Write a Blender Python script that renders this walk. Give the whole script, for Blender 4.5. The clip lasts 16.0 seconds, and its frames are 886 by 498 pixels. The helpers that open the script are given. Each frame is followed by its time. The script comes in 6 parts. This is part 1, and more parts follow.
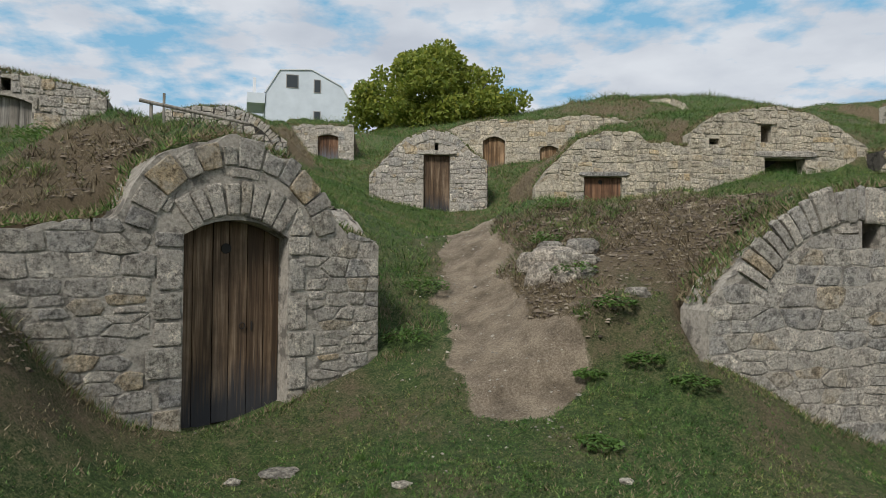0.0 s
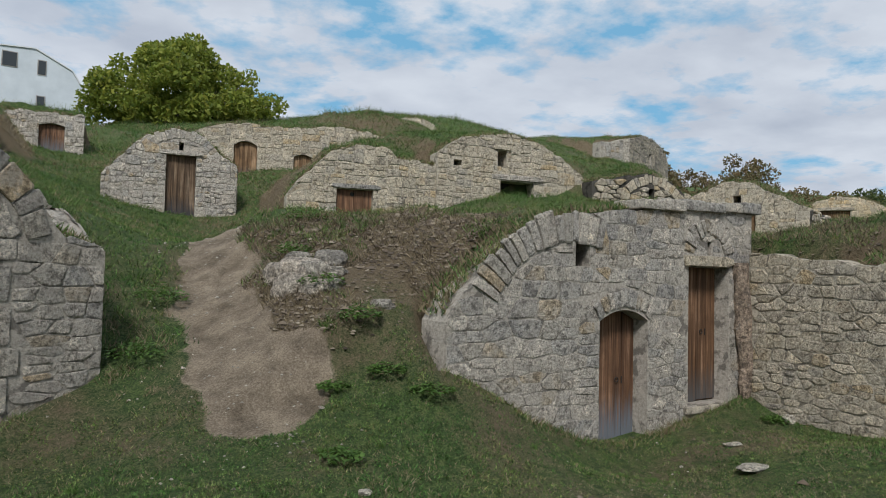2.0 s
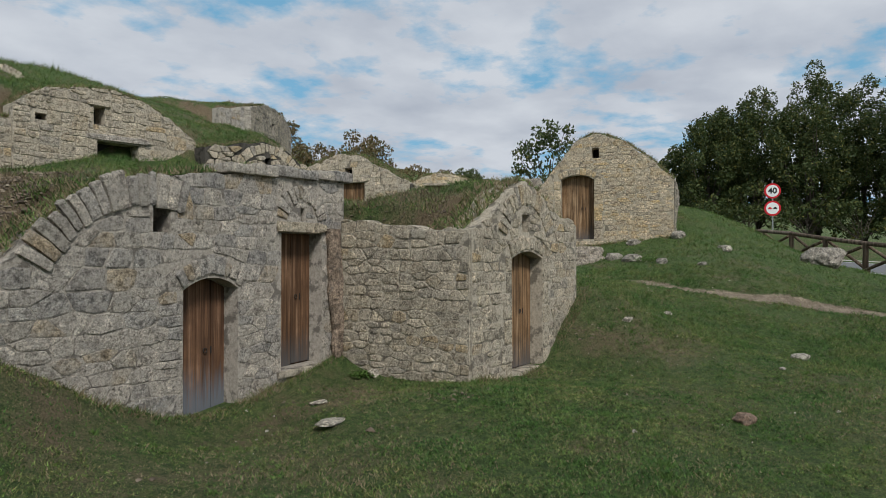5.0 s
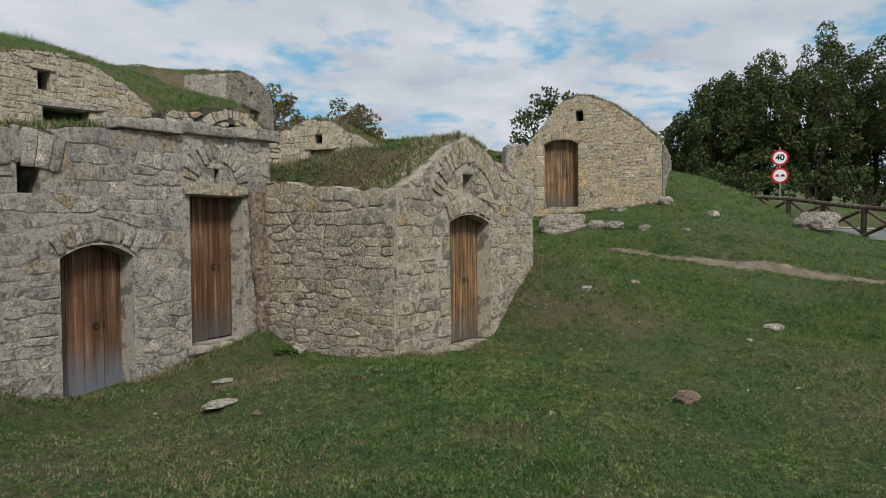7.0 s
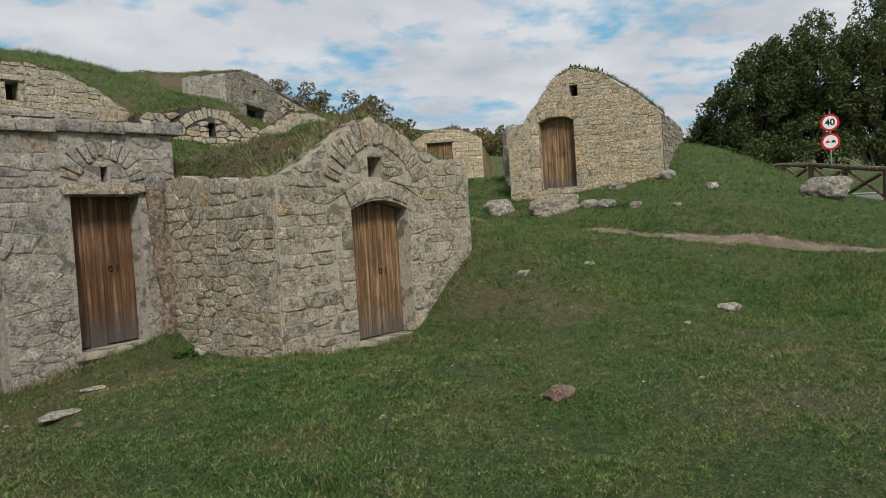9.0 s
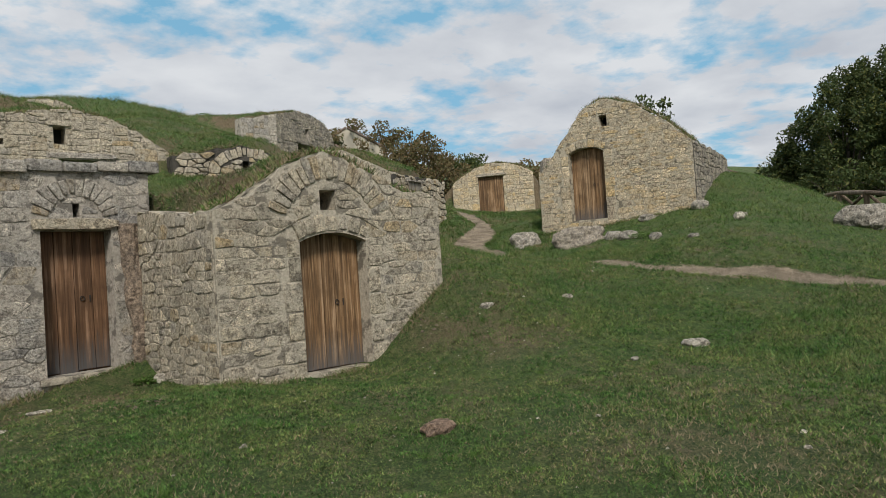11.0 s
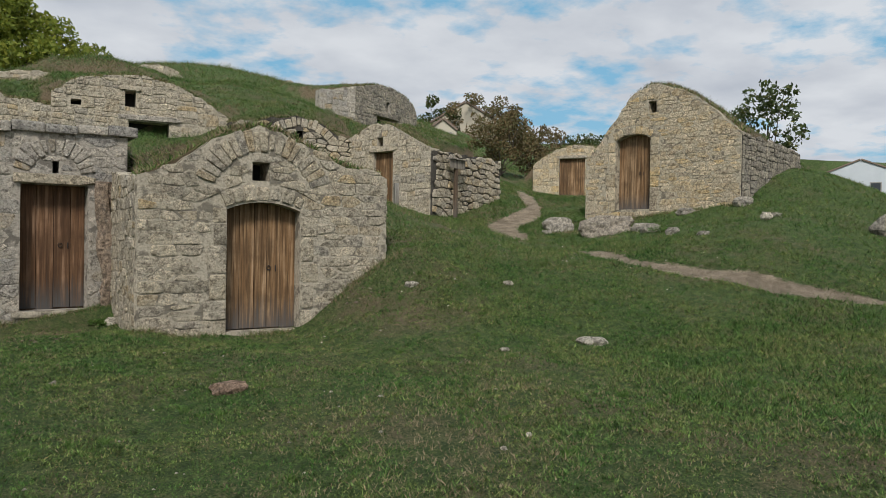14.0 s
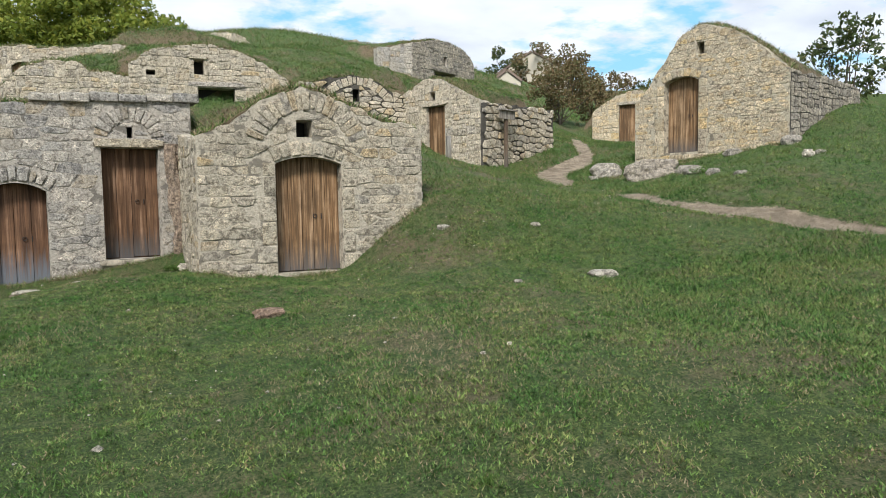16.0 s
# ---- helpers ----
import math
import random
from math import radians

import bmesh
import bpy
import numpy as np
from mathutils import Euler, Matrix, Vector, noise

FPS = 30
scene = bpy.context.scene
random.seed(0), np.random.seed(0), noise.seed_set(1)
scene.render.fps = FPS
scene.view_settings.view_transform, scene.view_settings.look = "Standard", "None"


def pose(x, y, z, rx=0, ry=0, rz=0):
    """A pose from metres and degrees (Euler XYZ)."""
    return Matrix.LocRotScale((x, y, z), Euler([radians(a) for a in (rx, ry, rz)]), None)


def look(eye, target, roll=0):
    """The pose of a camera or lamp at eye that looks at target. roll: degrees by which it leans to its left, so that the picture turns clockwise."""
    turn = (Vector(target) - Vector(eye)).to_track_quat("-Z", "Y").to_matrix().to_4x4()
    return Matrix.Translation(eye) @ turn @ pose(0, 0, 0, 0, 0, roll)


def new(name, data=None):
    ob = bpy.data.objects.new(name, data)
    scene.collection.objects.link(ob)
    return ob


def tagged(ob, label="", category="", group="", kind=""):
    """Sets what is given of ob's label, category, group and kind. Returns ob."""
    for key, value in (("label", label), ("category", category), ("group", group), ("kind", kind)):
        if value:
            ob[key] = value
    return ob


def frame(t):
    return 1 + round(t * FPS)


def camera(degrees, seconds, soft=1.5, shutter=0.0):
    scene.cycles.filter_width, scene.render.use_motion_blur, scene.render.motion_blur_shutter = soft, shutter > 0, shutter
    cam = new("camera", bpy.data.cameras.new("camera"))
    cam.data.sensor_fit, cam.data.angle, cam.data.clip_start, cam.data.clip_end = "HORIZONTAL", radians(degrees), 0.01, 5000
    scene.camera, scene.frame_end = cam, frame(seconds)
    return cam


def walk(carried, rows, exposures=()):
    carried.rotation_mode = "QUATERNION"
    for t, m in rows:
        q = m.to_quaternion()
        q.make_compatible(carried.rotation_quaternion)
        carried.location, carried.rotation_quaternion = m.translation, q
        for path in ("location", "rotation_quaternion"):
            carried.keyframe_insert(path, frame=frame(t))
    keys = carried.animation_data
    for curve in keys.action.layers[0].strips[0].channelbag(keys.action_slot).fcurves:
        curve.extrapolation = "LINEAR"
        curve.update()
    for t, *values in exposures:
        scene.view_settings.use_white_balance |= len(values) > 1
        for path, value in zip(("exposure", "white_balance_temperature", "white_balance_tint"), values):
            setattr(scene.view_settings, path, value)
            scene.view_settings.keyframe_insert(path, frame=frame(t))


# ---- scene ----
cam = camera(64.3, 16.0, soft=0.7)
PATH = [
    (0, (-0.87, 1.062, 1.686), (-0.583, 3.041, 1.736), 0.4),
    (0.5, (-0.807, 1.04, 1.68), (-0.326, 2.981, 1.712), 2.1),
    (1, (-0.822, 1.075, 1.69), (-0.085, 2.934, 1.701), 2.3),
    (1.5, (-0.834, 1.1, 1.7), (0.004, 2.916, 1.739), 1.5),
    (2, (-0.809, 1.096, 1.703), (0.133, 2.858, 1.791), 1.3),
    (2.5, (-0.821, 1.083, 1.698), (0.291, 2.742, 1.8), 1.1),
    (3, (-0.782, 1.055, 1.686), (0.473, 2.612, 1.727), 0.7),
    (3.5, (-0.733, 1.081, 1.703), (0.663, 2.513, 1.726), 0.9),
    (4, (-0.597, 0.979, 1.678), (0.894, 2.311, 1.7), 1.3),
    (4.5, (-0.467, 0.951, 1.659), (1.113, 2.177, 1.688), 2.1),
    (5, (-0.275, 0.894, 1.643), (1.4, 1.986, 1.664), -0.0),
    (5.2, (-0.157, 0.883, 1.672), (1.563, 1.903, 1.696), 1.3),
    (7.3, (1.156, 0.408, 1.508), (2.805, 1.538, 1.452), -0.7),
    (7.5, (1.314, 0.32, 1.51), (3.023, 1.356, 1.448), 0.0),
    (7.8, (1.513, 0.209, 1.5), (3.232, 1.23, 1.436), -2.2),
    (8, (1.699, 0.141, 1.496), (3.28, 1.365, 1.492), -1.6),
    (8.5, (2.063, -0.321, 1.39), (3.381, 1.182, 1.357), -2.4),
    (9, (2.46, -0.527, 1.402), (4.006, 0.74, 1.329), -3.6),
    (9.2, (2.563, -0.672, 1.346), (4.142, 0.555, 1.373), -4.4),
    (11.5, (3.857, -2.017, 1.257), (5.191, -0.526, 1.251), -3.1),
    (12, (4.189, -2.433, 1.236), (5.614, -1.036, 1.094), -0.2),
    (12.5, (4.6, -2.683, 1.217), (6.165, -1.442, 1.12), -2.2),
    (13, (4.867, -2.929, 1.134), (6.185, -1.425, 1.077), 2.2),
    (13.5, (5.244, -3.268, 1.25), (6.444, -1.669, 1.204), 0.9),
    (14, (5.495, -3.411, 1.249), (6.56, -1.717, 1.231), 0.9),
    (14.5, (5.631, -3.642, 1.271), (6.545, -1.864, 1.225), -0.2),
    (15, (5.672, -3.884, 1.193), (6.518, -2.075, 1.092), -0.4),
    (15.5, (5.793, -4.198, 1.207), (6.619, -2.396, 0.943), 0.5),
    (16, (5.664, -4.389, 1.126), (6.534, -2.593, 0.98), -0.9),
]
walk(cam, [(t, look(eye, target, roll)) for t, eye, target, roll in PATH],
     exposures=[(0, 0.0, 6300, 10), (1, -0.02, 6150, 10), (1.5, 0.0, 6100, 10), (2, -0.08, 6050, 10), (2.5, -0.18, 6000, 10), (3.5, -0.16, 6100, 10), (5, -0.2, 6200, 10), (7.5, -0.02, 6350, 10), (8, 0.04, 6400, 10), (8.5, -0.14, 6450, 10), (9, -0.06, 6500, 10), (11.5, 0.0, 6500, 10), (12, 0.08, 6500, 10), (12.5, 0.28, 6500, 10), (13.5, 0.2, 6500, 10), (14, -0.06, 6400, 10), (14.5, 0.06, 6400, 10), (15.2, 0.23, 6400, 10), (16, 0.6, 6200, 10)])

# ---- sky and sun ----
CLOUD = (3.1, 1.7)
S_ELEV, S_ROT = radians(46), radians(215)
world = bpy.data.worlds.new("sky_world")
scene.world = world
world.use_nodes = True


def build_sky():
    nt = world.node_tree
    n, l = nt.nodes, nt.links
    n.clear()
    out = n.new("ShaderNodeOutputWorld")
    bg = n.new("ShaderNodeBackground")
    sky = n.new("ShaderNodeTexSky")
    sky.sky_type, sky.sun_disc = "NISHITA", False
    sky.sun_elevation, sky.sun_rotation = S_ELEV, S_ROT
    bg.inputs["Strength"].default_value = 0.12
    co = n.new("ShaderNodeTexCoord")
    sep = n.new("ShaderNodeSeparateXYZ")
    l.new(co.outputs["Generated"], sep.inputs[0])
    # clouds lie on a flat layer overhead: direction divided by its height
    hgt = n.new("ShaderNodeMath"); hgt.operation = "MAXIMUM"; hgt.inputs[1].default_value = 0.0
    l.new(sep.outputs[2], hgt.inputs[0])
    add = n.new("ShaderNodeMath"); add.operation = "ADD"; add.inputs[1].default_value = 0.16
    l.new(hgt.outputs[0], add.inputs[0])
    comb = n.new("ShaderNodeCombineXYZ")
    for i in range(2):
        dv = n.new("ShaderNodeMath"); dv.operation = "DIVIDE"
        l.new(sep.outputs[i], dv.inputs[0]); l.new(add.outputs[0], dv.inputs[1]); l.new(dv.outputs[0], comb.inputs[i])
    big = n.new("ShaderNodeTexNoise")
    big.inputs["Scale"].default_value, big.inputs["Detail"].default_value, big.inputs["Roughness"].default_value = 1.7, 10.0, 0.6
    big.inputs["Distortion"].default_value = 0.12
    off = n.new("ShaderNodeMapping"); off.inputs["Location"].default_value = (CLOUD[0], CLOUD[1], 0)
    l.new(comb.outputs[0], off.inputs[0]); l.new(off.outputs[0], big.inputs["Vector"])
    puff = n.new("ShaderNodeTexNoise")
    puff.inputs["Scale"].default_value, puff.inputs["Detail"].default_value, puff.inputs["Roughness"].default_value = 6.5, 7.0, 0.55
    l.new(off.outputs[0], puff.inputs["Vector"])
    blend = n.new("ShaderNodeMix"); blend.data_type = "FLOAT"; blend.inputs[0].default_value = 0.34
    l.new(big.outputs["Fac"], blend.inputs[2]); l.new(puff.outputs["Fac"], blend.inputs[3])
    cover = n.new("ShaderNodeValToRGB")
    cover.color_ramp.elements[0].position, cover.color_ramp.elements[1].position = 0.395, 0.50
    l.new(blend.outputs[0], cover.inputs[0])
    fine = n.new("ShaderNodeTexNoise")
    fine.inputs["Scale"].default_value, fine.inputs["Detail"].default_value = 2.3, 6.0
    l.new(off.outputs[0], fine.inputs["Vector"])
    shade = n.new("ShaderNodeValToRGB")
    shade.color_ramp.elements[0].color, shade.color_ramp.elements[1].color = (4.1, 4.4, 4.9, 1), (5.9, 6.1, 6.35, 1)
    shade.color_ramp.elements[0].position, shade.color_ramp.elements[1].position = 0.3, 0.62
    l.new(fine.outputs["Fac"], shade.inputs[0])
    blue = n.new("ShaderNodeMix"); blue.data_type = "RGBA"; blue.inputs[0].default_value = 0.75
    l.new(sky.outputs[0], blue.inputs["A"])
    blue.inputs["B"].default_value = (1.75, 4.1, 5.7, 1)
    mix = n.new("ShaderNodeMix"); mix.data_type = "RGBA"
    l.new(cover.outputs["Color"], mix.inputs[0]); l.new(blue.outputs["Result"], mix.inputs["A"]); l.new(shade.outputs[0], mix.inputs["B"])
    l.new(mix.outputs["Result"], bg.inputs["Color"])
    l.new(bg.outputs[0], out.inputs[0])


build_sky()
sun = new("sun", bpy.data.lights.new("sun", "SUN"))
sun.data.energy, sun.data.angle, sun.data.color = 3.4, radians(12), (1.0, 0.96, 0.9)
sun_way = Vector((math.sin(S_ROT) * math.cos(S_ELEV), math.cos(S_ROT) * math.cos(S_ELEV), math.sin(S_ELEV)))
sun.matrix_world = look(sun_way * 50, (0, 0, 0))


# ---- materials ----
def mat(name, base, rough=0.9):
    m = bpy.data.materials.new(name)
    m.use_nodes = True
    b = m.node_tree.nodes["Principled BSDF"]
    b.inputs["Base Color"].default_value = (*base, 1)
    b.inputs["Roughness"].default_value = rough
    b.inputs["Specular IOR Level"].default_value = 0.25
    return m, m.node_tree, b


def ramp(nt, fac, stops):
    r = nt.nodes.new("ShaderNodeValToRGB")
    e = r.color_ramp.elements
    while len(e) < len(stops):
        e.new(0.5)
    for el, (p, c) in zip(e, stops):
        el.position, el.color = p, (*c, 1)
    nt.links.new(fac, r.inputs[0])
    return r.outputs[0]


def noise_tex(nt, scale, detail=4, vec=None, rough=0.6):
    t = nt.nodes.new("ShaderNodeTexNoise")
    t.inputs["Scale"].default_value, t.inputs["Detail"].default_value, t.inputs["Roughness"].default_value = scale, detail, rough
    if vec is None:
        g = nt.nodes.new("ShaderNodeNewGeometry")
        vec = g.outputs["Position"]
    nt.links.new(vec, t.inputs["Vector"])
    return t.outputs["Fac"]


def mixc(nt, fac, a, b, mode="MIX"):
    m = nt.nodes.new("ShaderNodeMix")
    m.data_type, m.blend_type = "RGBA", mode
    for key, v in ((0, fac), ("A", a), ("B", b)):
        if isinstance(v, (int, float)):
            m.inputs[key].default_value = v
        elif isinstance(v, tuple):
            m.inputs[key].default_value = (*v, 1)
        else:
            nt.links.new(v, m.inputs[key])
    return m.outputs["Result"]


def bump(nt, b, height, strength, dist):
    u = nt.nodes.new("ShaderNodeBump")
    u.inputs["Strength"].default_value, u.inputs["Distance"].default_value = strength, dist
    nt.links.new(height, u.inputs["Height"])
    nt.links.new(u.outputs[0], b.inputs["Normal"])


def stone_mat(name, stops, lichen=0.35, wash=None):
    mean = [sum(s[k] for s in stops) / len(stops) for k in range(3)]
    stops = [tuple(max(0.05, (mean[k] + (s[k] - mean[k]) * 1.3) * (1.17, 1.11, 1.06)[k]) for k in range(3)) for s in stops]
    m, nt, b = mat(name, stops[0])
    info = nt.nodes.new("ShaderNodeObjectInfo")
    n = len(stops)
    tone = ramp(nt, info.outputs["Random"], [(i / (n - 1), c) for i, c in enumerate(stops)])
    grain = noise_tex(nt, 42, 10, rough=0.78)
    c = mixc(nt, 0.9, tone, ramp(nt, grain, [(0.40, (0.40, 0.385, 0.365)), (0.5, (1.0, 0.99, 0.97)), (0.6, (1.6, 1.58, 1.54))]), "MULTIPLY")
    c = mixc(nt, 1.0, c, ramp(nt, noise_tex(nt, 15, 5), [(0.38, (0.58, 0.57, 0.56)), (0.5, (1.0, 1.0, 1.0)), (0.62, (1.3, 1.3, 1.27))]), "MULTIPLY")
    pits = noise_tex(nt, 95, 6, rough=0.7)
    c = mixc(nt, ramp(nt, pits, [(0.30, (0.7,) * 3), (0.40, (0, 0, 0))]), c, (0.06, 0.056, 0.05))
    blot = noise_tex(nt, 5.5, 8, rough=0.7)
    c = mixc(nt, ramp(nt, blot, [(0.48, (0, 0, 0)), (0.66, (lichen,) * 3)]), c, (0.09, 0.088, 0.08))
    spots = noise_tex(nt, 14, 5)
    c = mixc(nt, ramp(nt, spots, [(0.6, (0, 0, 0)), (0.72, (0.45,) * 3)]), c, (0.42, 0.40, 0.34))
    if wash:
        # old lime mortar smeared over faces and joints alike
        veil = mixc(nt, 0.8, wash, ramp(nt, noise_tex(nt, 30, 8), [(0.3, (0.6,) * 3), (0.7, (1.15,) * 3)]), "MULTIPLY")
        c = mixc(nt, ramp(nt, noise_tex(nt, 7.5, 8, rough=0.7), [(0.45, (0, 0, 0)), (0.58, (0.65,) * 3)]), c, veil)
    nt.links.new(c, b.inputs["Base Color"])
    bump(nt, b, noise_tex(nt, 22, 12, rough=0.8), 1.0, 0.06)
    return m


def mortar_mat(name, base):
    m, nt, b = mat(name, base)
    g = noise_tex(nt, 30, 8)
    c = mixc(nt, 0.8, base, ramp(nt, g, [(0.3, (0.55,) * 3), (0.7, (1.15,) * 3)]), "MULTIPLY")
    c = mixc(nt, ramp(nt, noise_tex(nt, 6, 6), [(0.51, (0, 0, 0)), (0.59, (0.8,) * 3)]), c, tuple(v * 0.27 for v in base))
    nt.links.new(c, b.inputs["Base Color"])
    bump(nt, b, noise_tex(nt, 45, 10, rough=0.75), 1.0, 0.035)
    return m


GREY = stone_mat("grey_limestone", [(0.30, 0.295, 0.28), (0.41, 0.385, 0.34), (0.47, 0.445, 0.395), (0.34, 0.335, 0.315), (0.53, 0.50, 0.44), (0.37, 0.355, 0.315), (0.41, 0.345, 0.245)], wash=(0.45, 0.405, 0.345))
PALE = stone_mat("pale_limestone", [(0.31, 0.285, 0.23), (0.46, 0.415, 0.32), (0.41, 0.375, 0.305), (0.53, 0.48, 0.38), (0.34, 0.32, 0.275), (0.45, 0.37, 0.24)], 0.26, (0.50, 0.44, 0.34))
GOLD = stone_mat("golden_sandstone", [(0.43, 0.365, 0.255), (0.52, 0.43, 0.28), (0.47, 0.41, 0.305), (0.58, 0.50, 0.36), (0.38, 0.33, 0.25), (0.54, 0.42, 0.235)], 0.16, (0.47, 0.41, 0.30))
# darker stone, for some right-hand side walls and the high slope cellar's front
DARK = stone_mat("dark_stone", [(0.21, 0.198, 0.172), (0.28, 0.262, 0.222), (0.32, 0.298, 0.25), (0.25, 0.238, 0.21)], 0.4)
SCAR = stone_mat("brown_crumbled_mortar", [(0.20, 0.155, 0.12), (0.26, 0.21, 0.165)], 0.4)
ROCK = stone_mat("lichen_rock", [(0.24, 0.23, 0.205), (0.31, 0.295, 0.26)], 0.6)
MORTAR_GREY = mortar_mat("grey_mortar", (0.50, 0.445, 0.37))
MORTAR_PALE = mortar_mat("pale_mortar", (0.56, 0.49, 0.38))
MORTAR_GOLD = mortar_mat("golden_mortar", (0.54, 0.47, 0.35))
# dry-wall body: joint earth, with the shadow between stones put into its colour
DRY_JOINT_SHADE = mortar_mat("dry_earth_painted_joint_shadow", (0.10, 0.09, 0.075))


def wood_mat(name, a, b_, low=(0.11, 0.115, 0.12), wet=(0.6, 1.2)):
    """Weathered planks: object-space grain along z, silver-grey towards the wet foot."""
    m, nt, b = mat(name, a, 0.75)
    tc = nt.nodes.new("ShaderNodeTexCoord")
    info = nt.nodes.new("ShaderNodeObjectInfo")
    mp = nt.nodes.new("ShaderNodeMapping")
    mp.inputs["Scale"].default_value = (60, 60, 2.2)
    nt.links.new(tc.outputs["Object"], mp.inputs[0])
    shift = nt.nodes.new("ShaderNodeVectorMath"); shift.operation = "ADD"
    nt.links.new(mp.outputs[0], shift.inputs[0])
    sc = nt.nodes.new("ShaderNodeMath"); sc.operation = "MULTIPLY"; sc.inputs[1].default_value = 300
    nt.links.new(info.outputs["Random"], sc.inputs[0]); nt.links.new(sc.outputs[0], shift.inputs[1])
    g = noise_tex(nt, 1.0, 6, shift.outputs[0])
    c = ramp(nt, g, [(0.28, tuple(v * 0.45 for v in a)), (0.5, a), (0.75, b_)])
    c = mixc(nt, 0.85, c, ramp(nt, info.outputs["Random"], [(0, (0.62, 0.59, 0.56)), (0.45, (0.95, 0.92, 0.88)), (0.85, (1.12, 1.12, 1.12)), (1, (1.3, 1.42, 1.58))]), "MULTIPLY")
    mp2 = nt.nodes.new("ShaderNodeMapping")
    mp2.inputs["Scale"].default_value = (17, 17, 0.8)
    nt.links.new(tc.outputs["Object"], mp2.inputs[0])
    streak = noise_tex(nt, 1.0, 5, mp2.outputs[0])
    c = mixc(nt, ramp(nt, streak, [(0.54, (0, 0, 0)), (0.68, (0.6,) * 3)]), c, tuple(min(v * 1.4 + 0.04, 0.6) for v in b_))
    c = mixc(nt, ramp(nt, streak, [(0.38, (0.85,) * 3), (0.5, (0, 0, 0))]), c, tuple(v * 0.35 for v in a))
    smear = noise_tex(nt, 3.0, 5)
    c = mixc(nt, ramp(nt, smear, [(0.42, (0, 0, 0)), (0.7, (0.65,) * 3)]), c, tuple(v * 0.38 for v in a))
    # rain-washed foot of the door, ragged along the grain
    sep = nt.nodes.new("ShaderNodeSeparateXYZ")
    nt.links.new(tc.outputs["Object"], sep.inputs[0])
    ad = nt.nodes.new("ShaderNodeMath"); ad.operation = "MULTIPLY_ADD"; ad.inputs[1].default_value = 0.9
    nt.links.new(g, ad.inputs[0]); nt.links.new(sep.outputs[2], ad.inputs[2])
    c = mixc(nt, ramp(nt, ad.outputs[0], [(wet[0], (0.95,) * 3), (wet[1], (0, 0, 0))]), c, low)
    nt.links.new(c, b.inputs["Base Color"])
    bump(nt, b, g, 0.5, 0.006)
    return m


WOOD_DARK = wood_mat("weathered_dark_oak", (0.13, 0.082, 0.048), (0.24, 0.17, 0.105), (0.04, 0.04, 0.043))
WOOD_RED = wood_mat("reddish_pine", (0.155, 0.08, 0.043), (0.235, 0.13, 0.07), (0.13, 0.14, 0.155))
WOOD_TALL = wood_mat("reddish_brown_pine", (0.165, 0.088, 0.046), (0.25, 0.145, 0.08), (0.075, 0.072, 0.07), (0.45, 0.85))
WOOD_GOLD = wood_mat("honey_pine", (0.20, 0.115, 0.055), (0.36, 0.235, 0.13), (0.09, 0.085, 0.08), (0.42, 0.85))
WOOD_GREY = wood_mat("silvered_wood", (0.24, 0.215, 0.18), (0.36, 0.33, 0.285), (0.2, 0.18, 0.15))
WOOD_RAIL = wood_mat("brown_fence_pole", (0.15, 0.105, 0.07), (0.24, 0.18, 0.125), (0.12, 0.10, 0.08))
IRON, _nt, _b = mat("rusty_iron", (0.03, 0.024, 0.02), 0.6)
# near-black colour stands for the unlit inside of the openings
VOID, _nt, _b = mat("painted_cellar_dark", (0.03, 0.028, 0.025), 1.0)


